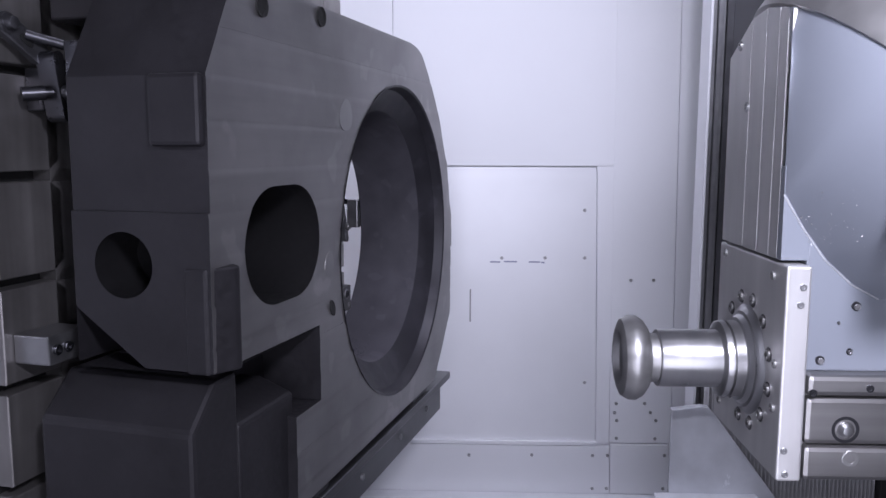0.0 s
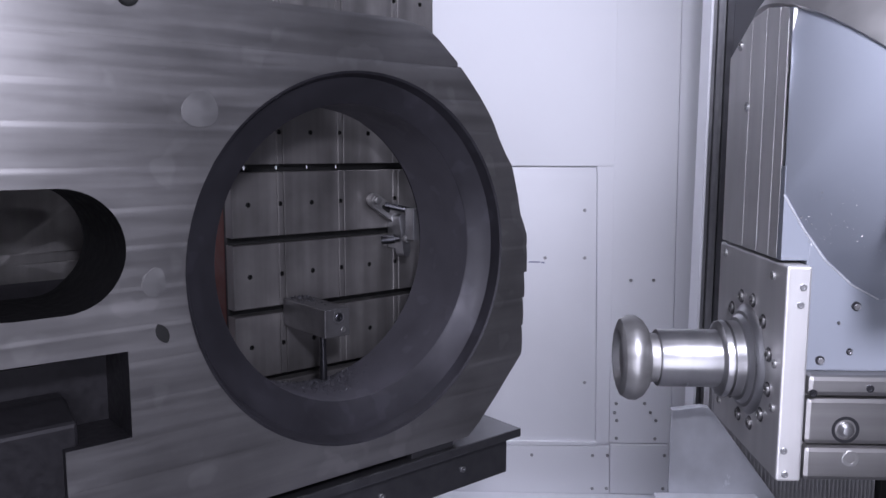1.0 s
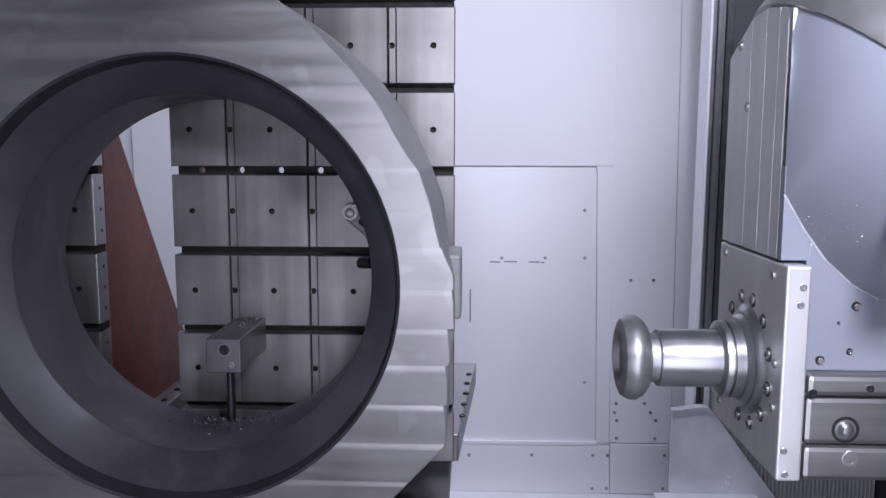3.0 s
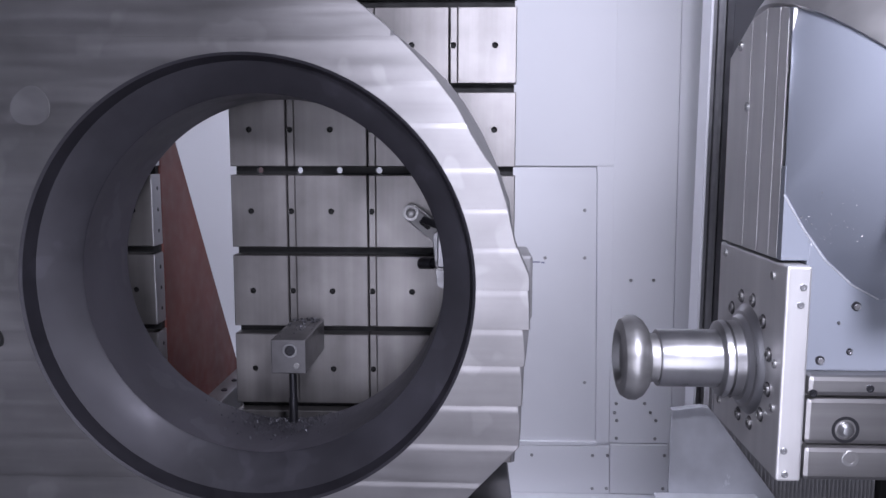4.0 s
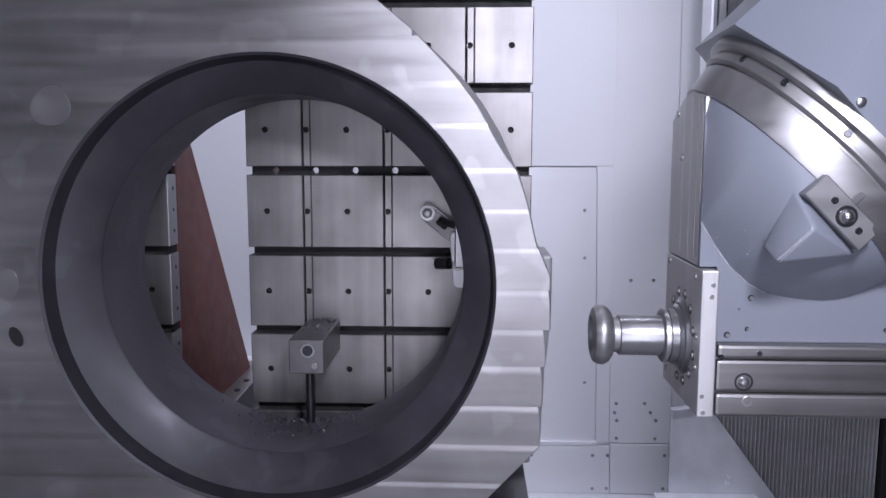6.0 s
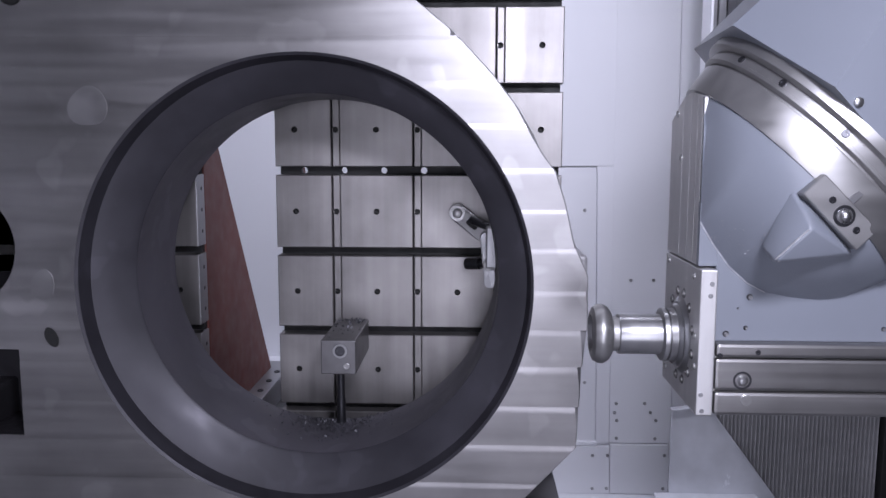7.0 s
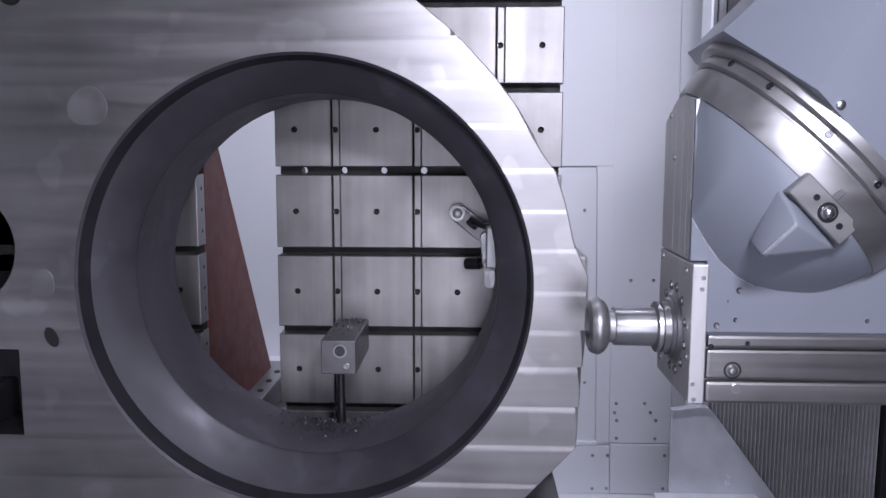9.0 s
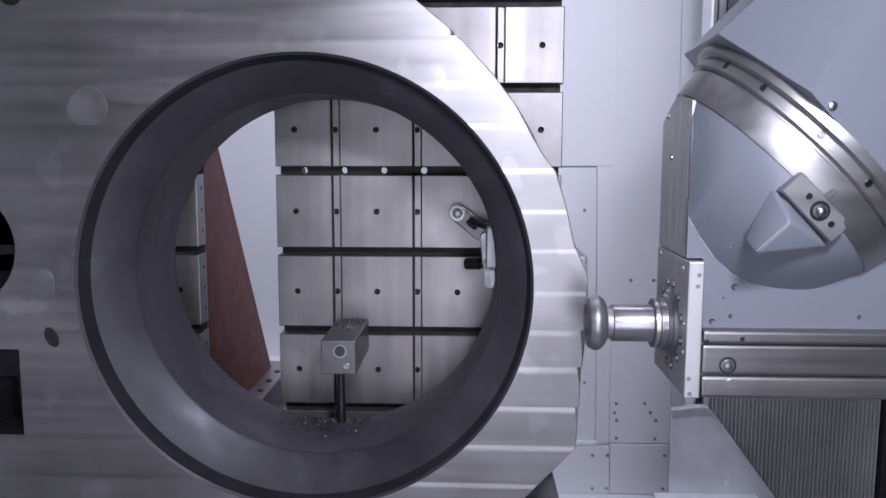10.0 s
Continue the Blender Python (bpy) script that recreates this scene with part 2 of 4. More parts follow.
for x, z, d in ((0.861, -0.702, 0.024), (0.983, -0.701, 0.024), (0.802, -1.391, 0.024), (0.957, -1.389, 0.024), (0.794, -1.443, 0.024), (0.99, -1.44, 0.024),
                (0.807, -1.488, 0.024), (1.022, -1.485, 0.024), (0.808, -1.59, 0.024), (1.02, -1.59, 0.024), (0.678, -1.687, 0.036), (0.76, -1.685, 0.036),
                (1.073, -1.68, 0.038), (0.68, -1.879, 0.036), (0.759, -1.877, 0.036), (1.07, -1.872, 0.038), (0.341, -1.689, 0.036), (-0.008, -1.695, 0.036),
                (0.605, -0.325, 0.014), (0.611, -0.583, 0.014), (0.627, -1.277, 0.014), (0.397, -0.584, 0.014), (0.164, -0.586, 0.014),
                (1.226, 0.068, 0.0235), (1.227, -0.174, 0.0235), (1.228, -0.407, 0.0235), (1.229, -0.634, 0.0235), (1.232, -0.858, 0.0235),
                (-1.717, -0.93, 0.0215), (-1.591, -0.984, 0.0215), (-1.70, -1.076, 0.0215)):
    part("screw", bolt_bm((x, WY - d, ZW(z)), (0, -1, 0), 0.009, 0.004), M_DULL, wall_back)
# faded ink marks on the access panel
for x0, x1, z in ((0.10, 0.155, -0.608), (0.175, 0.245, -0.606), (0.31, 0.37, -0.607), (0.375, 0.395, -0.610)):
    part("ink_mark", box(x0, x1, WY - 0.0152, WY - 0.0138, ZW(z) - 0.004, ZW(z) + 0.004), M_MARK, wall_back)
part("scratch", box(-0.01, -0.002, WY - 0.0152, WY - 0.0138, ZW(-0.94), ZW(-0.76)), M_DULL, wall_back)

# ---- column side: guide rail, guard and bellows ----


def column_set():
    rail = empty("column_rail")
    tagged(rail, "dark vertical column guide rail with bright edge strip", "guide rail")
    for xt, wt, dy, m, nm in ((1.030, 0.012, 0.0, M_WALL, "edge_strip"), (1.044, 0.022, 0.03, M_DULL, "slide_strip"), (1.068, 0.020, 0.015, M_DULL, "guide_bar"),
                              (1.090, 0.016, 0.035, M_DULL, "slide_strip"), (1.108, 0.03, 0.02, M_PALLET, "guide_bar")):
        bm = add_prism(bmesh.new(), [(xt - 0.008, 0.62), (xt - 0.008 + wt, 0.62), (xt + wt + 0.006, 4.18), (xt + 0.006, 4.18)], 1, 3.58 + dy, 3.72)
        bmesh.ops.bevel(bm, geom=list(bm.edges), offset=0.002, segments=1, affect="EDGES")
        part(nm, bm, m, rail)
    part("foot", box(1.01, 1.15, 3.56, 3.74, 0.0, 0.62, 0.004), M_DULL, rail)
    col = tagged(mesh_ob("wall_column", box(1.15, 2.8, 3.74, 3.84, 0, 4.2), M_SHADE), "dark machine column face behind the head", kind="structure")
    g = empty("way_guard")
    tagged(g, "scuffed light blue-grey sheet metal way guard with sloping edge", "guard")
    gx = [(0.866, -1.112), (0.99, -1.095), (1.02, -1.100), (1.045, -1.125), (1.328, -1.506), (1.63, -1.95), (0.866, -1.95)]
    part("face_sheet", prism([(x, ZC + z) for x, z in gx], 1, 3.345, 3.365, 0.003), M_GUARD, g)
    bm = bmesh.new()
    for (xa, za), (xb, zb) in zip(gx[:5], gx[1:6]):
        vs = [bm.verts.new(p) for p in ((xa, 3.335, ZC + za), (xb, 3.335, ZC + zb), (xb, 3.375, ZC + zb), (xa, 3.375, ZC + za))]
        bm.faces.new(vs)
    bmesh.ops.remove_doubles(bm, verts=bm.verts, dist=1e-5)
    bmesh.ops.solidify(bm, geom=list(bm.faces), thickness=0.006)
    part("folded_edge", bm, M_GUARD, g, "worn rounded edge sheet")
    part("bottom_sheet", box(0.80, 1.24, 3.20, 3.343, 0.0, ZC - 1.485, 0.004), M_GUARD, g)
    bl = empty("bellows")
    tagged(bl, "dark grey pleated bellows under the milling head", "bellows")
    n, w = 43, 0.0175
    for k in range(n):
        x0 = 1.03 + k * w
        bm = prism([(x0, 3.425), (x0 + w * 0.42, 3.400), (x0 + w * 0.58, 3.400), (x0 + w, 3.425), (x0 + w, 3.45), (x0, 3.45)], 2, 0.0, 1.02)
        part("pleat", bm, M_BELLOWS, bl)
    part("end_frame", box(1.785, 1.82, 3.37, 3.46, 0.0, 1.04, 0.004), M_SLOT, bl)
    for k in range(9):
        part("side_fold", box(1.825, 2.05, 3.39, 3.44, 0.05 + k * 0.11, 0.145 + k * 0.11, 0.02), M_DULL, bl)


column_set()

# ---- moving table group: space of the clamped set-up ----
# x along the plates, y away from their ground faces, z up from the third row of holes
ZB = ZC - 0.192
AXIS_W = (-1.1667, 2.7465)      # turning axis of the table in the room
AXIS_B = (-0.260, 0.3115)       # the same axis in the set-up's space


def glide(keys, t):
    """Cubic interpolation through (time, value) keys, flat at the ends."""
    ts, vs = [k[0] for k in keys], [k[1] for k in keys]
    if t <= ts[0]:
        return vs[0]
    if t >= ts[-1]:
        return vs[-1]
    i = max(j for j in range(len(ts)) if ts[j] <= t)

    def slope(j):
        if j == 0 or j == len(ts) - 1:
            k = (1, 0) if j == 0 else (len(ts) - 1, len(ts) - 2)
            return (vs[k[0]] - vs[k[1]]) / (ts[k[0]] - ts[k[1]])
        a = (vs[j] - vs[j - 1]) / (ts[j] - ts[j - 1])
        b = (vs[j + 1] - vs[j]) / (ts[j + 1] - ts[j])
        return 0.0 if a * b <= 0 else 2 * a * b / (a + b)
    h = ts[i + 1] - ts[i]
    u = (t - ts[i]) / h
    return ((2 * u ** 3 - 3 * u * u + 1) * vs[i] + (u ** 3 - 2 * u * u + u) * h * slope(i)
            + (3 * u * u - 2 * u ** 3) * vs[i + 1] + (u ** 3 - u * u) * h * slope(i + 1))


TURN = [(0, 76.06), (0.3, 65.95), (0.6, 55.58), (1.0, 42.0), (1.5, 22.04), (2.0, 6.14), (2.3, 0.9), (2.5, 0.0), (10, 0.0)]
SLIDE = [(0, 0.0), (2.72, 0.0), (2.9, 0.020), (3.2, 0.082), (3.5, 0.147), (3.8, 0.2065), (3.9, 0.2210), (4.0, 0.2224), (5.4, 0.2224),
         (5.5, 0.2275), (5.7, 0.2385), (6.2, 0.300), (6.6, 0.357), (6.72, 0.3631), (10, 0.3631)]


def table_rows():
    rows = []
    for k in range(101):
        t = k / 10
        a = radians(glide(TURN, t))
        c, s = math.cos(a), math.sin(a)
        x = AXIS_W[0] - (c * AXIS_B[0] - s * AXIS_B[1]) + glide(SLIDE, t)
        y = AXIS_W[1] - (s * AXIS_B[0] + c * AXIS_B[1])
        rows.append((t, pose(x, y, ZB, 0, 0, math.degrees(a))))
    return rows


ON_TABLE = []

# ---- workpiece ----
BC, BZ, BR = 0.128, -0.147, 0.566      # bore centre and radius at the front
SX0, SX1, SZ, SR = -0.845, -0.735, -0.051, 0.150   # long hole
YF, YB = -0.525, -0.17
Z_TOP, Z_BOT = 0.585, -0.80
RIGHT = [(-0.80, 0.55), (-0.76, 0.60), (-0.685, 0.675), (-0.546, 0.806), (-0.34, 0.816), (-0.25, 0.828), (-0.113, 0.826), (-0.031, 0.790), (0.064, 0.768), (0.138, 0.744),
         (0.171, 0.718), (0.224, 0.685), (0.291, 0.650), (0.369, 0.590), (0.42, 0.542), (0.471, 0.492), (0.538, 0.41), (0.56, 0.375), (0.575, 0.33), (0.585, 0.26)]
RIGHT_BACK = [(-0.80, 0.60), (-0.713, 0.74), (-0.55, 0.806), (-0.393, 0.807), (-0.084, 0.8066), (0.05, 0.789), (0.14, 0.757), (0.231, 0.7145), (0.31, 0.668), (0.377, 0.616),
              (0.45, 0.542), (0.506, 0.470), (0.56, 0.39), (0.585, 0.34)]
BAND_Z = [0.585, 0.456, 0.352, 0.254, 0.148, 0.05, -0.045, -0.149, -0.247, -0.339, -0.44, -0.54, -0.64, -0.74, -0.80]
BAND_X = [0.49, 0.60, 0.672, 0.732, 0.768, 0.79, 0.824, 0.826, 0.815, 0.81, 0.806, 0.84, 0.84, 0.84]
EY, EZ, ER = -0.303, -0.069, 0.076     # round hole in the end face
CREASE = 0.052                         # top of the thicker lower half of the end


def lerp_list(pts, z):
    for (za, xa), (zb, xb) in zip(pts, pts[1:]):
        if za <= z <= zb:
            return xa + (xb - xa) * (z - za) / (zb - za)
    return pts[0][1] if z < pts[0][0] else pts[-1][1]


def band_of(z):
    for i in range(len(BAND_Z) - 1):
        if BAND_Z[i + 1] <= z <= BAND_Z[i]:
            return i
    return len(BAND_Z) - 2


def x_right(z):
    return lerp_list(RIGHT, z)


def x_front(z, i):
    """Right end of a milling pass: the lower part runs out further over the rough edge."""
    u = (BAND_Z[i] - z) / (BAND_Z[i] - BAND_Z[i + 1])
    return min(BAND_X[i] - (0.020 if i < 7 else 0.006) * (1 - min(1, u * 1.2)) ** 2, x_right(z) - 0.003)


def x_left(z):
    if z > -0.31 + 1e-6:
        if z > 0.35:
            return -1.136 + (z - 0.35) * 0.55
        return -1.136 if z > CREASE else -1.143
    if z > -0.533 + 1e-6:
        return -0.592
    return -0.75


def y_back(z):
    """Back edge of the end face, chamfered below."""
    return YB - max(0.0, -0.17 - z) * 1.35 if z > -0.31 + 1e-6 else YB


def row_spans(z, rc):
    cuts = []
    d = rc * rc - (z - BZ) ** 2
    if d > 0:
        cuts.append((BC - math.sqrt(d), BC + math.sqrt(d)))
    d = SR * SR - (z - SZ) ** 2
    if d > 0:
        cuts.append((SX0 - math.sqrt(d), SX1 + math.sqrt(d)))
    return sorted(cuts)


def casting_face(bm, y_of, rc, xr_of, mi):
    """One face of the casting in rows between the holes."""
    zs = set(BAND_Z) | {-0.31, -0.533, SZ + SR, SZ - SR, BZ + rc, BZ - rc}
    zs |= {BZ + rc * math.sin(radians(a)) for a in range(-88, 90, 4)} | {SZ + SR * math.sin(radians(a)) for a in range(-80, 90, 10)}
    zs |= {Z_BOT + 0.02 * k for k in range(1, 68)} | {EZ + ER * math.sin(radians(a)) for a in range(-90, 91, 10)} | {CREASE} | {z + d for z in BAND_Z for d in (-0.026, -0.018, -0.012, -0.008, -0.004, -0.0015, 0.0015, 0.004, 0.008, 0.012, 0.018, 0.026)}
    zs = sorted(z for z in zs if Z_BOT - 1e-9 <= z <= Z_TOP + 1e-9)
    for zb, zt in zip(zs, zs[1:]):
        if zt - zb < 1e-6:
            continue
        zm = (zb + zt) / 2
        i = band_of(zm)
        mid = row_spans(zm, rc)
        xs = []
        for z in (zb, zt):
            xl = x_left(zm + (z - zm) * 0.9999)
            xr = xr_of(z, i)
            s = []
            for k, c in enumerate(mid):
                is_bore = c[1] > BC
                d = (rc * rc - (z - BZ) ** 2) if is_bore else (SR * SR - (z - SZ) ** 2)
                d = math.sqrt(max(d, 0))
                s.append((BC - d, BC + d) if is_bore else (SX0 - d, SX1 + d))
            edges = [xl]
            for c in s:
                edges += [c[0], c[1]]
            edges.append(xr)
            xs.append(edges)
        for k in range(0, len(xs[0]), 2):
            a0, a1, b0, b1 = xs[0][k], xs[0][k + 1], xs[1][k], xs[1][k + 1]
            if a1 - a0 < 1e-5 and b1 - b0 < 1e-5:
                continue
            vs = [bm.verts.new((x, y_of(z, i), z)) for x, z in ((a0, zb), (a1, zb), (b1, zt), (b0, zt))]
            fc = bm.faces.new(vs)
            fc.material_index = mi
    return zs


def build_workpiece():
    root = empty("workpiece")
    tagged(root, "large grey machined steel casting with round bore, clamped upright", "machine part")
    bm = bmesh.new()

    def y_front(z, i):
        """Each pass begins with a narrow slope that faces up and falls back slowly towards the next."""
        u = (BAND_Z[i] - z) / (BAND_Z[i] - BAND_Z[i + 1])
        k = min(1.0, (BAND_Z[i] - z) / 0.016)
        lift = (0.0, 0.0007, 0.0002, 0.0009, 0.0004)[i % 5]
        return YF + lift - 0.0016 * k * k * (3 - 2 * k) * (1 - 0.85 * u)
    zs = casting_face(bm, y_front, BR, x_front, 0)
    casting_face(bm, lambda z, i: YB, 0.484, lambda z, i: lerp_list(RIGHT_BACK, z) - 0.02, 1)
    # rim: from the milled edge over the rough bevel to the side and the back
    for zb, zt in zip(zs, zs[1:]):
        i = band_of((zb + zt) / 2)
        zm = (zb + zt) / 2
        cols = []
        for z in (zb, zt):
            xf, xr, xb = x_front(z, i), x_right(z), lerp_list(RIGHT_BACK, z)
            cols.append([(xf, y_front(z, i)), (xf + 0.003, YF + 0.003), (xf + (xr - xf) * 0.8 + 0.002, YF + 0.014), (xr, YF + 0.04), (xb, YB - 0.02), (xb - 0.02, YB)])
        for k in range(5):
            vs = [bm.verts.new((*p, z)) for p, z in ((cols[0][k], zb), (cols[0][k + 1], zb), (cols[1][k + 1], zt), (cols[1][k], zt))]
            bm.faces.new(vs).material_index = 2
        xa, xb = x_left(zm + (zb - zm) * 0.9999), x_left(zm + (zt - zm) * 0.9999)
        d0, d1 = (math.sqrt(max(0.0, ER * ER - (z - EZ) ** 2)) for z in (zb, zt))
        b0, b1 = y_back(zm + (zb - zm) * 0.9999), y_back(zm + (zt - zm) * 0.9999)
        spans = [(y_front(zb, i), b0, y_front(zt, i), b1)]
        if abs(zm - EZ) < ER:
            spans = [(y_front(zb, i), EY - d0, y_front(zt, i), EY - d1), (EY + d0, b0, EY + d1, b1)]
        e0, e1 = zm + (zb - zm) * 0.9999, zm + (zt - zm) * 0.9999
        for p0, p1, q0, q1 in spans:
            vs = [bm.verts.new(p) for p in ((x_left(e0), p0, zb), (x_left(e1), q0, zt), (x_left(e1), q1, zt), (x_left(e0), p1, zb))]
            bm.faces.new(vs).material_index = 1
        if b0 < YB - 1e-6 or b1 < YB - 1e-6:
            vs = [bm.verts.new(p) for p in ((x_left(e0), b0, zb), (x_left(e1), b1, zt), (-0.60, b1, zt), (-0.60, b0, zb))]
            bm.faces.new(vs).material_index = 1
    for z, xa, xb in ((Z_TOP, x_left(Z_TOP), x_right(Z_TOP)), (Z_BOT, -0.75, 0.55), (-0.31, -1.143, -0.592), (CREASE, -1.143, -1.13), (-0.533, -0.75, -0.592)):
        vs = [bm.verts.new(p) for p in ((xa, YF, z), (xb, YF, z), (xb, YB, z), (xa, YB, z))]
        bm.faces.new(vs).material_index = 1
    bmesh.ops.remove_doubles(bm, verts=bm.verts, dist=2e-5)
    casting = part("casting", bm, [M_MILLED, M_CAST, M_RIM], root, smooth=True)
    # bore with counterbore, shoulder and lip
    bm = bmesh.new()
    faces = (((-0.5285, BR + 0.001, 0.0), (-0.524, BR - 0.006, 0.02), 1), ((-0.524, BR - 0.006, 0.02), (-0.487, 0.549, 0.2), 1),
             ((-0.487, 0.549, 0.2), (-0.4405, 0.4705, 0.97), 1), ((-0.4405, 0.4705, 0.97), (-0.436, 0.4665, 1.0), 1), ((-0.436, 0.4665, 1.0), (YB, 0.467, 1.0), 0))
    for lo, hi, mi in faces:
        rings = []
        for y, r, k in (lo, hi):
            cx, cz = BC + 0.019 * k, BZ + 0.010 * k
            rings.append([bm.verts.new((cx + r * math.cos(2 * math.pi * n / 160), y, cz + r * math.sin(2 * math.pi * n / 160))) for n in range(160)])
        for n in range(160):
            bm.faces.new((rings[0][n], rings[1][n], rings[1][(n + 1) % 160], rings[0][(n + 1) % 160])).material_index = mi
    bmesh.ops.remove_doubles(bm, verts=bm.verts, dist=1e-5)
    part("bore", bm, [M_BORE, M_BEVEL], root, "dark grey stepped bore with shoulder", smooth=True)
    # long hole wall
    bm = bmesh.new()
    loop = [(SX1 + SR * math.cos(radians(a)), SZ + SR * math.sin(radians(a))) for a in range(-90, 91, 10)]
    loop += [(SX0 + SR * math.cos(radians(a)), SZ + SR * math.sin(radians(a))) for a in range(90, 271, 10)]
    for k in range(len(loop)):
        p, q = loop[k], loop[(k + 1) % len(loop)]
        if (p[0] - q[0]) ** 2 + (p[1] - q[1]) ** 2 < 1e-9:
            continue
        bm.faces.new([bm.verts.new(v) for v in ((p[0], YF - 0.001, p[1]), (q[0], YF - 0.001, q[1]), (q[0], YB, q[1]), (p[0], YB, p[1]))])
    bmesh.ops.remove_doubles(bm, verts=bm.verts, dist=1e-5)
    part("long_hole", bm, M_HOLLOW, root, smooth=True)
    # web under the arm, foot and side boss
    part("web", box(-1.02, -0.58, -0.34, -0.18, -0.80, -0.305, 0.006), M_CAST, root)
    part("foot", prism([(-1.09, -0.335), (-1.19, -0.43), (-1.19, -0.80), (-1.0, -0.80), (-1.0, -0.335)], 1, -0.497, -0.09, 0.012), M_CAST, root)
    part("foot_step", prism([(-0.12, -0.80), (-0.12, -0.43), (-0.40, -0.435), (-0.497, -0.475), (-0.497, -0.80)], 0, -0.998, -0.71, 0.010), M_CAST, root)
    part("corner_boss", prism([(-1.148, -0.515), (-1.078, -0.552), (-1.066, -0.553), (-1.038, -0.52), (-1.05, -0.46), (-1.148, -0.46)], 2, -0.308, EZ, 0.006), M_CAST, root)
    # unseen plate added to keep light out of the gap behind the casting
    part("gap_shade_plate", box(-1.0, 0.36, YB, -0.015, 0.50, 0.578, 0.006), M_CAST, root)
    part("side_boss", box(0.79, 0.842, -0.40, -0.20, -0.25, -0.08, 0.008), M_RIM, root)
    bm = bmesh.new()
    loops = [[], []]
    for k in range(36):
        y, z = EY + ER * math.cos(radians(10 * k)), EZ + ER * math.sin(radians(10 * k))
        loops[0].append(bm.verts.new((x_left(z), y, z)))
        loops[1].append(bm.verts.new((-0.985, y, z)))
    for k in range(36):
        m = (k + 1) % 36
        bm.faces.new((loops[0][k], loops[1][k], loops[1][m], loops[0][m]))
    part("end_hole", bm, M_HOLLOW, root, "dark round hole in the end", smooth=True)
    part("end_pad", box(-1.160, -1.13, -0.522, -0.392, 0.197, 0.352, 0.010), M_CAST, root)
    part("top_recess", lathe((-1.06, -0.45, 0.45), (-0.88, -0.1, 0.47), [(0.0, 0.0), (0.0, 0.03), (0.014, 0.034), (0.016, 0.026), (0.004, 0.022), (0.004, 0)], 24), M_CAST, root, smooth=True)
    # flat dark almond on the face stands in for a shaded hole
    ca, sa = math.cos(radians(24)), math.sin(radians(24))
    almond = [(0.0155 * math.cos(a) * abs(math.cos(a)) ** 0.3, 0.027 * math.sin(a)) for a in (2 * math.pi * k / 24 for k in range(24))]
    part("core_hole_patch", prism([(-0.505 + p * ca - q * sa, -0.277 + p * sa + q * ca) for p, q in almond], 1, -0.5295, -0.52), M_SLOT, root, "small dark patch in place of a core hole")
    # shallow dark cups in place of deep shaded holes
    for x, z in ((-0.555, 0.556), (-0.89, 0.53)):
        part("tapped_hole", lathe((x, YF + 0.0005, z), (0, -1, 0), [(0.0035, 0.0), (0.0035, 0.020), (0.0075, 0.027), (0.0, 0.0275)], 24), M_SLOT, root, "dark tapped hole near the top edge")
    # pale patches on the milled face
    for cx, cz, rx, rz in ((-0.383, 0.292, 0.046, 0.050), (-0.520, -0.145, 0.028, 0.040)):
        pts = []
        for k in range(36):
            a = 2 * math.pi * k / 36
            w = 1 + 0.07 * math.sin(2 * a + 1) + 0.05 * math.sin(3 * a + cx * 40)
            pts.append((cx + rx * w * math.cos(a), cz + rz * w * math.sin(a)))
        part("pale_patch", prism(pts, 1, YF - 0.0020, YF + 0.002), M_PALE_STEEL, root, "pale patch on the steel")
    ON_TABLE.append(root)
    return root


workpiece = build_workpiece()

# ---- angle plates ----
PLATE_GROUP = "angle plates on the table"


def add_eyelet(bm, cx, cz, half, r, y0, y1, seg=24):
    """Square block with a round hole right through it along y."""
    rings = []
    for y in (y0, y1):
        sq, ci = [], []
        for k in range(seg):
            c, d = math.cos(2 * math.pi * k / seg), math.sin(2 * math.pi * k / seg)
            m = half / max(abs(c), abs(d))
            sq.append(bm.verts.new((cx + c * m, y, cz + d * m)))
            ci.append(bm.verts.new((cx + c * r, y, cz + d * r)))
        rings.append((sq, ci))
    for k in range(seg):
        j = (k + 1) % seg
        bm.faces.new((rings[0][0][k], rings[0][0][j], rings[0][1][j], rings[0][1][k]))
        bm.faces.new((rings[1][0][k], rings[1][1][k], rings[1][1][j], rings[1][0][j]))
        bm.faces.new((rings[0][1][k], rings[0][1][j], rings[1][1][j], rings[1][1][k]))


